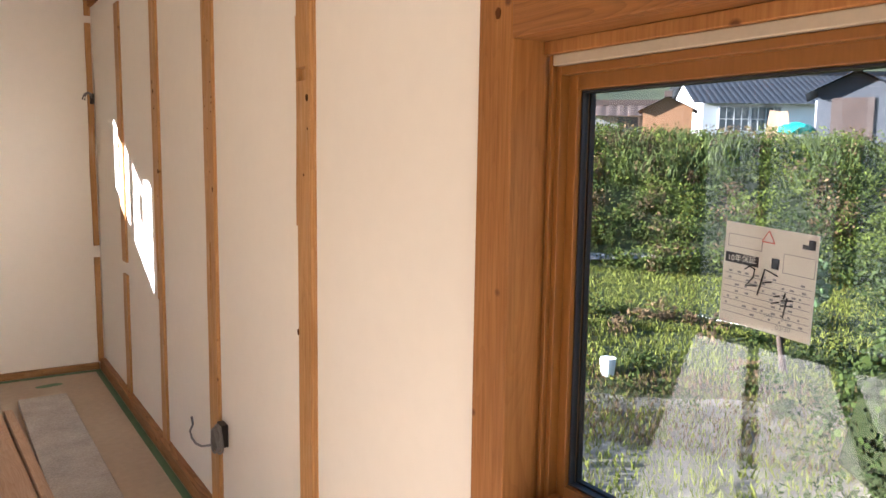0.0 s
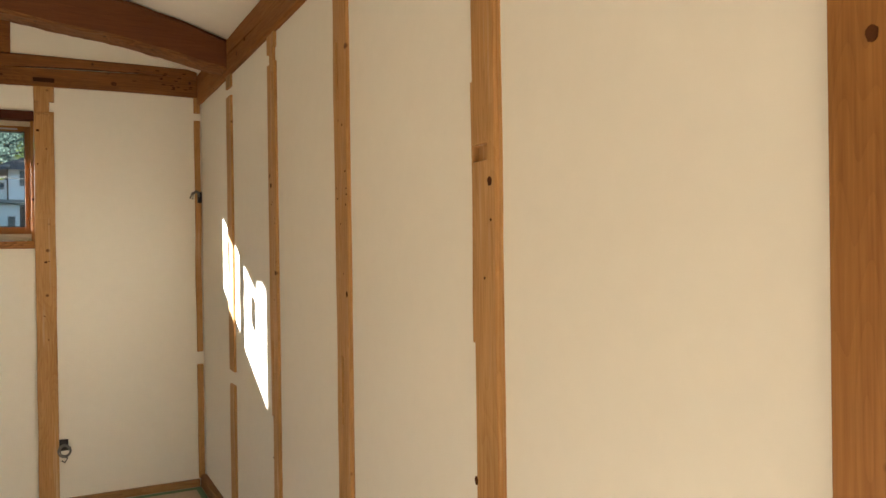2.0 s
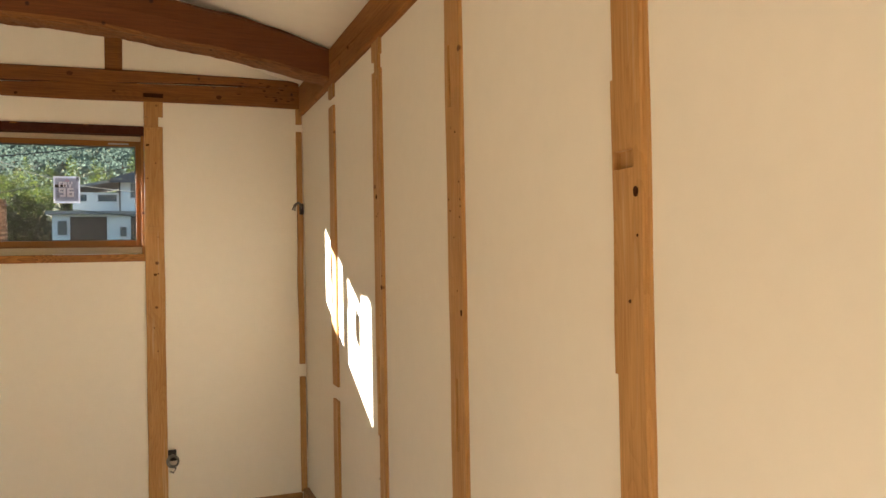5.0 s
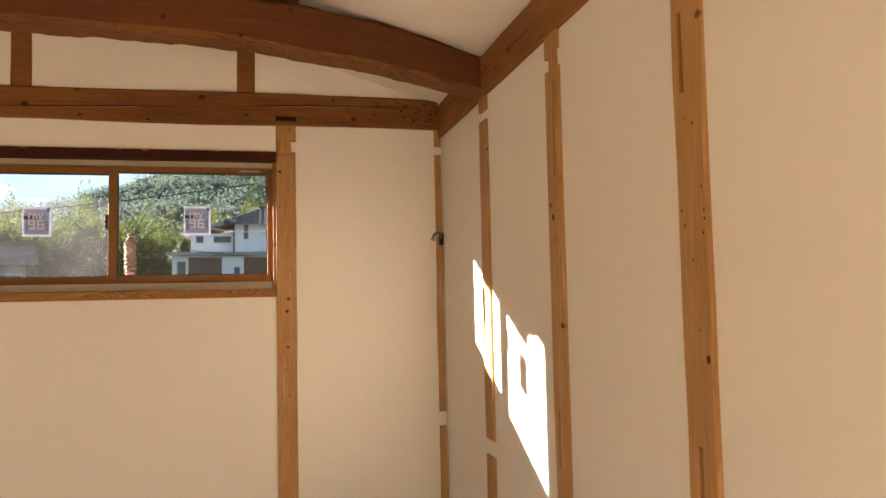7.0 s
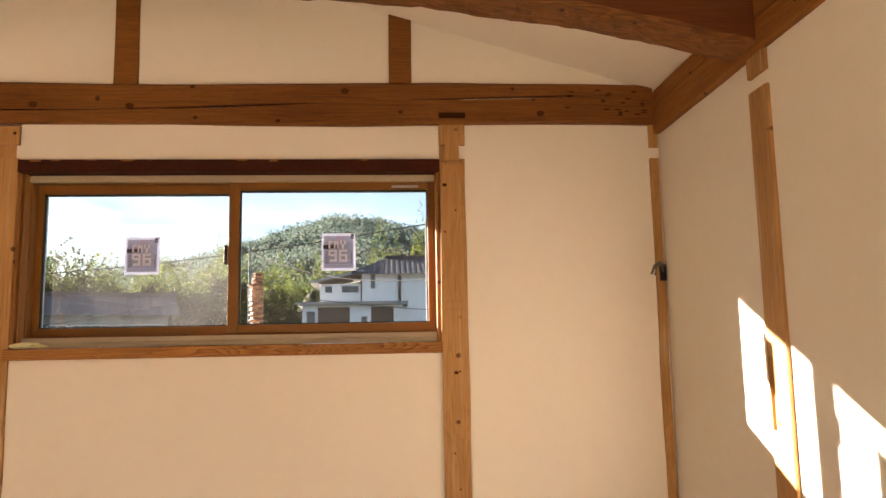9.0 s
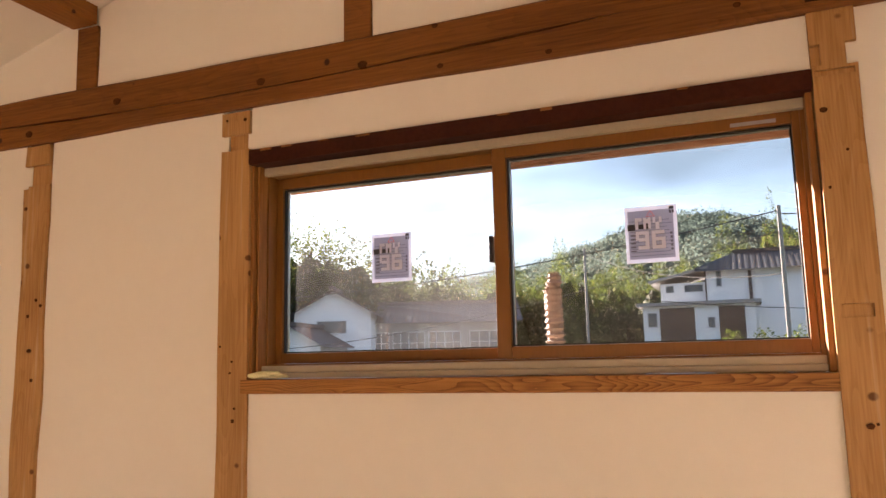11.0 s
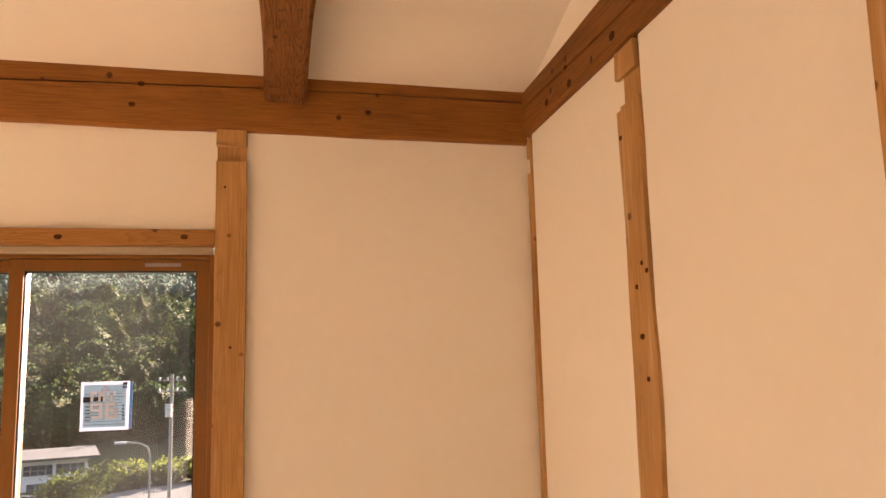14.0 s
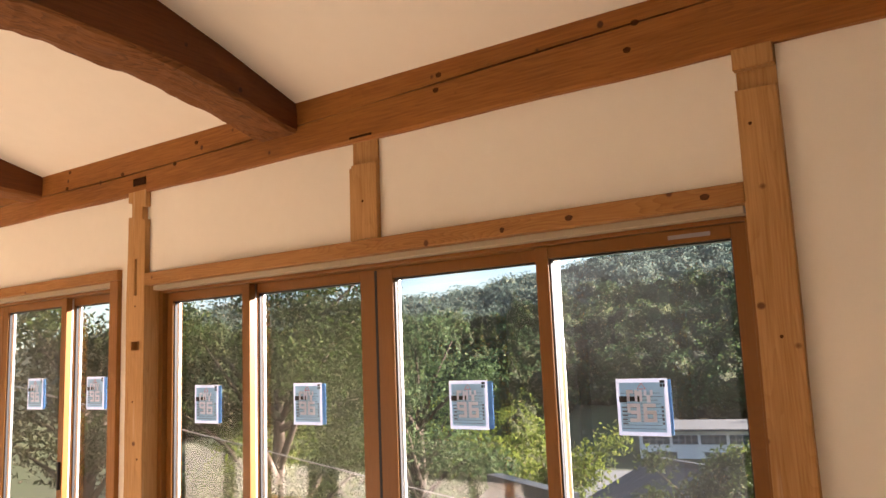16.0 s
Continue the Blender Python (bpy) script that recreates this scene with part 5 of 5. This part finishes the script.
def tiled_roof(bm, w, d, z, rise, over, hip=0.0, rows=14):
    """A roof with rounded tile courses running down its two long slopes."""
    hw, hd = w / 2 + over, d / 2 + over
    if rise < 0.3:
        box(bm, -hw, hw, -hd, hd, z + 0.001, z + rise + 0.18)
        return
    n_ = max(6, int(w / 0.30))
    for side in (-1, 1):
        for k in range(n_):
            x0, x1 = -hw + 2 * hw * k / n_, -hw + 2 * hw * (k + 1) / n_
            xm = (x0 + x1) / 2
            def up(x):
                lim = (abs(x) - (hw - hip)) / hip if hip else -1
                return 1.0 - max(0.0, min(1.0, lim))
            prev = None
            for x, b_ in ((x0, 0.0), (x0 + (x1 - x0) * 0.3, 0.022), (x0 + (x1 - x0) * 0.6, 0.022), (x1, 0.0)):
                k_ = up(x) if hip else 1.0
                row = [bm.verts.new((x, side * hd, z - over * rise / (d / 2) + b_)), bm.verts.new((x, side * hd * (1 - k_) , z + rise * k_ + b_))]
                if prev:
                    bm.faces.new((prev[0], row[0], row[1], prev[1]))
                prev = row
    if hip:
        for s_ in (-1, 1):
            a, c, e = bm.verts.new((s_ * hw, -hd, z - 0.02)), bm.verts.new((s_ * hw, hd, z - 0.02)), bm.verts.new((s_ * (hw - hip), 0, z + rise))
            bm.faces.new((a, c, e))
    box(bm, -hw + hip, hw - hip, -0.14, 0.14, z + rise - 0.02, z + rise + 0.20)


def house(x, y, z, w, d, h, yaw, rise, wall_m, roof_m, windows, label, hip=0.0, over=0.5, name="house", annex=None, gable_windows=(), siding=()):
    """windows: (along, height, width, tall) on the front, which looks down -y before the turn."""
    top = empty(name, label, "house" if name == "house" else name.replace("_", " "), "houses")
    bm = bmesh.new()
    box(bm, -w / 2, w / 2, -d / 2, d / 2, -1.5, h)
    if not hip:
        for s_ in (-1, 1):
            vs = [bm.verts.new(v) for v in ((s_ * w / 2, -d / 2, h), (s_ * w / 2, d / 2, h), (s_ * w / 2, 0, h + rise * 0.94))]
            bm.faces.new(vs)
    part("wall", bm, wall_m, top)
    bm = bmesh.new()
    tiled_roof(bm, w, d, h, rise, over, hip)
    part("roof", bm, roof_m, top)
    for a, zb, ww_, hh in windows:
        bm = bmesh.new()
        ring_frame(bm, lambda u, dd, zz: Vector((u, -d / 2 - dd, zz)), a, a + ww_, zb, zb + hh, 0.06, -0.03, 0.045, 0.045, 0.045, 0.045, 0.0)
        if ww_ > 0.9:
            for f_ in ((0.25, 0.5, 0.75) if ww_ > 1.5 else (0.5,)):
                box(bm, a + ww_ * f_ - 0.022, a + ww_ * f_ + 0.022, -d / 2 - 0.06, -d / 2 - 0.01, zb + 0.06, zb + hh - 0.06)
            if ww_ > 1.5:
                box(bm, a + 0.06, a + ww_ - 0.06, -d / 2 - 0.058, -d / 2 - 0.012, zb + hh * 0.5 - 0.018, zb + hh * 0.5 + 0.018)
        wi = part("window", bm, M_FARFRAME, top)
        part("pane", boxed(a + 0.05, a + ww_ - 0.05, -d / 2 - 0.03, -d / 2 - 0.005, zb + 0.05, zb + hh - 0.05), M_FARGLASS, wi)
    for a, zb, ww_, hh in gable_windows:
        bm = bmesh.new()
        ring_frame(bm, lambda u, dd, zz: Vector((-w / 2 - dd, -u, zz)), a, a + ww_, zb, zb + hh, 0.06, -0.03, 0.05, 0.05, 0.05, 0.05, 0.0)
        wi = part("window", bm, M_FARFRAME, top)
        part("pane", boxed(-w / 2 - 0.03, -w / 2 - 0.005, -a - ww_ + 0.05, -a - 0.05, zb + 0.05, zb + hh - 0.05), M_FARGLASS, wi)
    for a, c, z0_, z1_ in siding:
        part("siding_panel", boxed(a, c, -d / 2 - 0.05, -d / 2 - 0.001, z0_, z1_), M_BROWNWALL, top, "brown boarded panel")
    if annex:
        a0, a1, dd, ah, am = annex
        part("annex", boxed(a0, a1, -d / 2 - dd, -d / 2 - 0.01, -1.5, ah), am, top, "lean-to annex")
        part("annex_roof", boxed(a0 - 0.5, a1 + 0.5, -d / 2 - dd - 0.6, -d / 2 - 0.02, ah, ah + 0.16), M_GREYWALL, top, "flat sheet roof of the annex")
    top.matrix_world = pose(x, y, z, 0, 0, yaw)
    return top


main = house(2.70, 53.5, -0.40, 9.52, 7.0, 6.84, 0, 1.25, M_WHITEWALL, M_SLATE, [(-4.18, 5.75, 0.34, 0.95), (0.9, 5.6, 1.5, 0.95)],
             "white two-storey house with a grey hipped tile roof", hip=2.1, over=0.55)
# one brown box draws the downpipe and the shade of its joint
part("downpipe", boxed(-2.42, -2.24, -3.62, -3.505, 4.4, 6.6), M_BROWNWALL, main, "dark downpipe and shaded joint")
part("downpipe", boxed(1.95, 2.10, -3.62, -3.505, 4.4, 6.6), M_BROWNWALL, main)
part("corner_board", boxed(-4.78, -4.70, -3.56, -3.502, 4.4, 6.75), M_BROWNWALL, main)
part("side_wing", boxed(-7.34, -4.765, -3.1, 2.0, -1.5, 6.12), M_WHITEWALL, main, "lower upper-floor wing")
bm = bmesh.new()
for za, zb in ((6.13, 6.29),):
    a = [bm.verts.new(v) for v in ((-7.95, -3.7, za), (-4.6, -3.7, za + 0.72), (-4.6, 2.3, za + 0.72), (-7.95, 2.3, za))]
    c = [bm.verts.new(v.co + Vector((0, 0, zb - za))) for v in a]
    bm.faces.new(a)
    bm.faces.new(c[::-1])
    for k in range(4):
        bm.faces.new((a[k], a[(k + 1) % 4], c[(k + 1) % 4], c[k]))
part("wing_roof", bm, M_GREYWALL, main, "sloping pale roof edge of the wing")
for a, w_ in ((-7.05, 0.5), (-6.0, 1.1)):
    bm = bmesh.new()
    ring_frame(bm, lambda u, dd, zz: Vector((u, -3.1 - dd, zz)), a, a + w_, 5.55, 6.02, 0.05, -0.02, 0.04, 0.04, 0.04, 0.04, 0.0)
    wi = part("window", bm, M_FARFRAME, main)
    part("pane", boxed(a + 0.045, a + w_ - 0.045, -3.13, -3.101, 5.595, 5.975), M_FARGLASS, wi)
wing = house(-2.45, 48.7, -0.40, 5.9, 2.4, 4.62, 0, 0.02, M_WHITEWALL, M_GREYWALL, [(-2.72, 3.45, 0.55, 0.85), (0.47, 3.34, 0.42, 0.62)],
             "low white and brown lean-to wing of a house", over=0.32, siding=[(-2.04, -0.18, 2.6, 4.50), (1.08, 2.41, 2.6, 4.50)])
for a in (-2.04, 1.08):
    for k in range(8 if a < 0 else 6):
        part("rail_post", boxed(a + 0.24 * k, a + 0.24 * k + 0.03, -1.33, -1.30, 3.0, 3.75), M_BROWNWALL, wing)
house(-18.2, 47.5, -0.4, 9.4, 6.0, 4.3, 20, 1.1, M_GREYWALL, M_PURPLE, [(-4.4, 2.3, 1.9, 1.3), (-2.3, 2.3, 1.9, 1.3), (-0.2, 2.3, 1.9, 1.3), (2.2, 2.3, 2.3, 1.3)],
      "long low house with a purple-brown tile roof", over=0.6)
house(-22.6, 43.7, -0.4, 6.5, 4.3, 4.7, 110, 1.25, M_WHITEWALL, M_PURPLE, [(-1.0, 3.2, 1.6, 1.0)], "white gabled house with a small upper window", over=0.5, gable_windows=[(-0.9, 3.5, 1.7, 0.75), (-1.9, 2.2, 0.6, 1.1)])
house(-21.6, 38.0, -0.4, 4.0, 3.2, 2.9, 100, 0.9, M_WHITEWALL, M_PURPLE, [], "low white outhouse with a tile roof", over=0.4, name="outhouse")
house(-30.0, 44.0, -0.4, 5.0, 4.0, 3.9, 110, 1.0, M_WHITEWALL, M_SLATE, [(-1.0, 2.5, 1.4, 1.1)], "pale gabled house partly hidden by the window frame", over=0.4)
house(42.0, 24.2, 2.5, 16.0, 8.0, 2.2, -38, 1.7, M_WHITEWALL, M_SLATE, [(-7.2, 0.55, 1.55, 1.3), (-5.6, 0.55, 1.55, 1.3), (-2.2, 0.55, 1.9, 1.3), (1.0, 0.5, 2.6, 1.3), (4.0, 0.5, 2.6, 1.3)], "white house with a blue-grey tile roof above the bank", over=0.6)
x, y = at_az(49.6, 31)
house(x, y, 2.1, 1.7, 1.8, 1.35, -140, 0.45, M_OCHRE, M_BROWNWALL, [], "small ochre garden shed", over=0.2, name="garden_shed")
x, y = at_az(46.4, 33)
house(x, y, 2.2, 2.3, 2.0, 1.2, -46, 0.4, M_GREYWALL, M_BROWNWALL, [(-0.2, 0.2, 0.9, 0.9)], "grey shed with a dark roof", over=0.35, name="garden_shed")
x, y = at_az(61.4, 27)
shed = house(x, y, 2.0, 2.6, 2.0, 1.7, -150, 0.5, M_SHEDWALL, M_SLATE, [(-0.7, 0.1, 1.4, 1.3)], "grey shed with a dark door beside the terrace", over=0.35, name="garden_shed")
bm = bmesh.new()
grid = [[bm.verts.new((*at_az(az_, r_), land(*at_az(az_, r_)) + 0.03)) for az_ in range(36, 67, 2)] for r_ in (6.5, 7.5, 8.5, 9.5, 10.5, 11.4, 12.2)]
for a, c in zip(grid, grid[1:]):
    for k in range(len(a) - 1):
        bm.faces.new((a[k], a[k + 1], c[k + 1], c[k]))
tagged(finish(bm, "yard", M_YARD), "pale stony earth below the east window", "ground", "", "structure")
bm = bmesh.new()
kerb = [[bm.verts.new((*at_az(az_, r_ + 0.05 * (az_ - 36)), land(*at_az(az_, r_ + 0.05 * (az_ - 36))) + 0.10)) for az_ in range(32, 53)] for r_ in (17.2, 17.42)]
for k in range(20):
    bm.faces.new((kerb[0][k], kerb[0][k + 1], kerb[1][k + 1], kerb[1][k]))
tagged(finish(bm, "path_edge", M_POLE), "narrow pale concrete edge along the terrace", "path", "", "structure")
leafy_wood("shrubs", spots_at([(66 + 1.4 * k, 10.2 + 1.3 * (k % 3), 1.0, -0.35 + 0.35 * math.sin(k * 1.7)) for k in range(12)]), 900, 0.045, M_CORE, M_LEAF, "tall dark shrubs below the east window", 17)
part("door", boxed(1.302, 1.35, -0.62, 0.50, -0.2, 1.42), M_BROWNWALL, shed, "dark boarded door")
# flat building, road and roofs in the west valley
x, y = at_az(-104.4, 82)
house(x, y, -9.7, 11.0, 8.0, 3.1, 106, 0.02, M_WHITEWALL, M_FLATROOF, [(-5.2, 1.75, 2.6, 0.95), (-2.4, 1.75, 2.4, 0.95), (0.2, 1.75, 2.4, 0.95), (2.8, 1.75, 2.4, 0.95), (-5.0, 0.1, 3.0, 1.0), (0.5, 0.1, 3.0, 1.0)],
      "flat-roofed pale building in the valley", over=0.9, name="building")
bm = bmesh.new()
for k in range(24):
    az0_ = -118 + 1.1 * k
    a, c = at_az(az0_, 46), at_az(az0_, 66)
    e, f = at_az(az0_ + 1.1, 46), at_az(az0_ + 1.1, 66)
    bm.faces.new([bm.verts.new((p[0], p[1], max(land(*p), land(p[0] * 0.98, p[1] * 0.98)) + 0.35)) for p in (a, c, f, e)])
bmesh.ops.remove_doubles(bm, verts=bm.verts[:], dist=0.3)
tagged(finish(bm, "road", M_ROAD), "pale asphalt yard and road in the valley", "road", "", "structure")
house(-13.9, -2.2, -3.6, 1.7, 1.5, 2.2, 62, 0.5, M_GREYWALL, M_TILE, [], "low house under a dark tile roof below the window", over=0.5)
x, y = at_az(-98.5, 34)
house(x, y, -7.2, 7.0, 6.0, 2.6, 60, 1.1, M_GREYWALL, M_SLATE, [], "grey-roofed shed in the valley", over=0.5, name="shed")


def pole(x, y, top_z, r, label, arms=True, along_y=False):
    t = empty("utility_pole", label, "utility pole", "utility poles")
    z = land(x, y) - 0.2
    bm = bmesh.new()
    tube(bm, [(x, y, z), (x, y, top_z)], r, 10, [r * 1.2, r])
    part("shaft", bm, M_POLE, t)
    if arms:
        for k, dz in enumerate((0.3, 0.9)):
            ax, ay = (0.04, 0.75) if along_y else (0.6, 0.04)
            part("crossarm", boxed(x - ax, x + ax, y - ay, y + ay, top_z - dz - 0.06, top_z - dz), M_POLE, t)
            for j in (-0.85, -0.3, 0.35, 0.85):
                ix, iy = (x, y + j * ay) if along_y else (x + j * ax, y)
                part("insulator", boxed(ix - 0.04, ix + 0.04, iy - 0.04, iy + 0.04, top_z - dz + 0.001, top_z - dz + 0.16), M_FARFRAME, t)
        if along_y:
            bm = bmesh.new()
            tube(bm, [(x + 0.28, y - 0.1, top_z - 2.3), (x + 0.28, y - 0.1, top_z - 1.6)], 0.19, 10)
            part("transformer", bm, M_FARFRAME, t, "grey transformer can")
    return t


pole(1.05, 28.0, 5.95, 0.062, "concrete utility pole in front of the white house", False)
pole(-6.7, 37.8, 6.5, 0.055, "thin concrete utility pole before the trees", False)
px, py = at_az(-113.5, 60)
pole(px, py, -0.2, 0.10, "utility pole in the valley")
pole(-45.3, -2.0, 1.1, 0.10, "tall concrete utility pole beside the valley road", along_y=True)
lamp = empty("street_lamp", "slender grey street lamp with a curved arm by the valley road", "street lamp")
lz = land(-50.2, -3.9)
bm = bmesh.new()
tube(bm, [(-50.2, -3.9, lz), (-50.2, -3.9, -3.9), (-50.2, -4.05, -3.3), (-50.2, -4.5, -3.02), (-50.2, -5.3, -2.95)], 0.07, 8)
part("mast", bm, M_POLE, lamp)
part("lamp_head", boxed(-50.32, -50.08, -5.95, -5.25, -3.03, -2.88, bevel=0.03), M_FARFRAME, lamp, "flat pale lamp head")


def line(a, c, sag, r=0.012, material=M_CABLE):
    bm = bmesh.new()
    tube(bm, [Vector(a).lerp(Vector(c), k / 12) - Vector((0, 0, sag * 4 * (k / 12) * (1 - k / 12))) for k in range(13)], r, 5)
    tagged(finish(bm, "power_line", material), "thin overhead line sagging between its poles", "power line", "overhead lines")


line((-26, 33, 4.6), (1.05, 28, 5.8), 0.7, 0.022)
line((-26, 36, 2.2), (1.05, 28, 5.2), 0.9, 0.018)
line((1.05, 28, 5.7), (26, 36, 6.8), 0.6, 0.02)
line((-6.7, 37.8, 6.2), (1.05, 28, 3.9), 0.5, 0.015)
line((-6.7, 37.8, 4.4), (16, 34, 3.4), 0.8, 0.018)
line((0.1, -12.1, 4.5), (-20.8, 6.1, -4.3), 0.2, 0.011, M_POLE)

# slender ringed trunk just outside the north window
M_PALM = plain("ringed_bark", (0.20, 0.115, 0.080), 0.5, vary=0.95, scale=38, bump=0.9)
bm = bmesh.new()
base_z = land(-0.91, 6.68) - 0.1
pts, tap = [], []
for k in range(540):
    t = k / 539
    z_ = base_z + t * (1.985 - base_z)
    pts.append((-0.915 + 0.004 * math.sin(z_ * 5.0) + (0.010 if z_ > 1.93 else 0.0), 6.68 + 0.006 * math.sin(z_ * 5), z_))
    tap.append((0.0345 + 0.0075 * (k % 3 == 0) + 0.003 * math.sin(k * 1.9)) * (0.72 if k > 535 else 1))
tube(bm, pts, 0.03, 12, tap)
tagged(finish(bm, "palm_trunk", M_PALM), "slender reddish-brown ringed trunk outside the north window", "palm trunk")
# white bucket and covered heap on the east slope
bx, by = at_az(46.2, 12.6)
bm = bmesh.new()
bz = land(bx, by)
tube(bm, [(bx, by, bz), (bx, by, bz + 0.30)], 0.13, 16, [0.11, 0.135])
tagged(finish(bm, "bucket", M_WHITEWALL), "white plastic bucket standing on the slope", "bucket")
hx, hy = at_az(58.0, 26.0)
bm = bmesh.new()
s_ = bmesh.ops.create_icosphere(bm, subdivisions=3, radius=1.0)
for v in s_["verts"]:
    v.co = Vector((hx, hy, land(hx, hy) + 0.55)) + Vector((v.co.x * 0.55, v.co.y * 0.5, max(v.co.z, -0.5) * 0.24)) * (1 + 0.2 * noise.noise(v.co * 2))
tagged(finish(bm, "tarpaulin_heap", plain("turquoise_sheet", (0.02, 0.35, 0.30), 0.5)), "turquoise tarpaulin over a heap on the terrace", "tarpaulin")
for k in range(2):
    b_ = tagged(finish(boxed(-0.28, 0.28, -0.02, 0.02, 0, 1.25, bevel=0.004), "board", M_PINE), "pale board leaning on the terrace", "board", "leaning boards")
    x, y = at_az(56.6 + 0.6 * k, 27.0)
    b_.matrix_world = pose(x, y, land(x, y), -14, 8 - 14 * k, -55)

# mortises drawn as near-black blocks for their shade, and the carpenter's ink marks
M_MORTISE_SHADE = plain("mortise_shade", (0.035, 0.014, 0.006), 0.9, spec=0.05)
for name_, place_, u0_, u1_, z0_, z1_, d_ in (("n", on_n, 0.012, 0.125, 2.533, 2.558, 0.0145), ("w", on_w, 1.84, 1.935, 2.545, 2.580, 0.0165), ("w", on_w, 3.185, 3.29, 2.508, 2.516, 0.0165)):
    tagged(finish(boxed(u0_, u1_, d_, d_ - 0.03, z0_, z1_, place=place_), "mortise", M_MORTISE_SHADE), "dark block laid on the beam for the shade of an old mortise", "mortise", "beam mortises", "structure")
mark = empty("ink_mark", "carpenter's black ink strokes on the curved beam", "ink mark", "", "structure")
for pts_ in ([(-2.56, 2.865), (-2.60, 2.845)], [(-2.60, 2.90), (-2.59, 2.83)], [(-2.64, 2.875), (-2.68, 2.83)], [(-2.70, 2.88), (-2.63, 2.835)], [(-2.55, 2.905), (-2.57, 2.87)]):
    bm = bmesh.new()
    tube(bm, [(x_, 2.9625, z_) for x_, z_ in pts_], 0.004, 5)
    part("stroke", bm, M_INK, mark)

# knots and nail holes in the old timbers
M_KNOT = plain("dark_knot", (0.075, 0.026, 0.008), 0.8, vary=0.6, scale=60, spec=0.1)


def disc(bm, place, u, z, ru, rz, d, n_=12):
    ring = [bm.verts.new(place(u + ru * math.cos(k * math.tau / n_) * (1 + 0.15 * math.sin(k * 2.7)), d, z + rz * math.sin(k * math.tau / n_))) for k in range(n_)]
    low = [bm.verts.new(place(u + ru * math.cos(k * math.tau / n_), d - 0.012, z + rz * math.sin(k * math.tau / n_))) for k in range(n_)]
    bm.faces.new(ring)
    for k in range(n_):
        bm.faces.new((ring[k], ring[(k + 1) % n_], low[(k + 1) % n_], low[k]))


def mark_wood(key, spots, r, name_="knot", flat=0.75):
    for u, z in spots:
        for k_, a, e, z0_, z1_, front, ob, place in posts_made:
            if k_ == key and a <= u <= e and z0_ <= z <= z1_:
                bm = bmesh.new()
                disc(bm, place, u, z, r * 0.8, r * 0.8 * flat, front + 0.0016)
                part(name_, bm, M_KNOT, ob)
                break


mark_wood(1.0, [(-2.728, 2.546), (-3.071, 2.535), (-3.294, 2.548), (-2.288, 2.614), (-1.655, 2.588), (-1.268, 2.583), (-0.384, 2.650), (0.450, 2.555)], 0.022)
mark_wood(1.0, [(-1.016, 2.667), (-1.001, 2.534), (-0.662, 2.520), (0.726, 2.612), (0.80, 2.56), (-3.1, 2.60), (-0.15, 2.56)], 0.013)
gouge = random.Random(17)
mark_wood(1.0, [(0.56 + 0.36 * gouge.random(), 2.535 + 0.125 * gouge.random()) for _ in range(16)], 0.017, "gouge", 0.28)
mark_wood(3.0, [(3.593, 2.657), (3.579, 2.606), (4.259, 2.567), (4.288, 2.643), (5.083, 2.575), (2.3, 2.67), (2.15, 2.60), (1.75, 2.62), (1.264, 2.626), (1.288, 2.707)], 0.015)
mark_wood(2.0, [(4.35, 2.55), (3.55, 2.60), (2.6, 2.53)], 0.015)
mark_wood("n", [(-1.784, 2.037), (-1.811, 1.701), (-1.764, 1.651), (-1.771, 1.614), (-1.751, 1.500), (-1.800, 2.474), (0.077, 2.139), (0.030, 2.047), (0.055, 1.144), (0.082, 1.470), (0.075, 1.003)], 0.0048, "nail_hole", 1.0)
mark_wood("n", [(0.032, 2.247), (0.066, 1.465), (-2.735, 2.253), (-2.724, 1.990), (-2.681, 1.708), (-2.667, 1.398), (-2.651, 1.275)], 0.012)
mark_wood("n", [(-2.657, 1.897), (-2.661, 1.600), (-2.695, 1.838), (-2.70, 1.22), (-2.66, 1.05), (-2.633, 1.875), (-1.725, 2.469), (-1.757, 1.46)], 0.008, "nail_hole", 1.0)
mark_wood("e", [(2.073, 1.666), (2.148, 0.982), (2.990, 1.370), (3.935, 1.804), (3.880, 1.42), (1.193, 1.765)], 0.010, "knot", 1.3)
mark_wood("e", [(3.040, 1.604), (3.020, 1.437), (3.070, 1.690), (2.985, 1.72), (2.984, 1.699), (2.991, 1.666), (3.018, 1.933), (2.993, 1.776), (3.081, 1.727), (3.877, 1.655), (3.879, 1.636), (3.916, 1.73), (3.869, 1.468), (3.955, 0.60), (3.93, 1.72), (3.90, 1.30), (2.10, 1.45), (2.07, 1.58)], 0.0030, "nail_hole", 1.4)
mark_wood("w", [(4.60, 1.72), (4.575, 2.28), (1.87, 1.98), (1.86, 1.55), (1.90, 1.30), (1.88, 1.10), (3.235, 2.27)], 0.006, "nail_hole", 1.0)
for u_, z_ in ((4.043, 2.098), (4.443, 2.101), (3.812, 2.090)):
    bm = bmesh.new()
    disc(bm, on_w, u_, z_, 0.013 if u_ > 4 else 0.008, 0.009, 0.0172)
    part("knot", bm, M_KNOT, win_w)
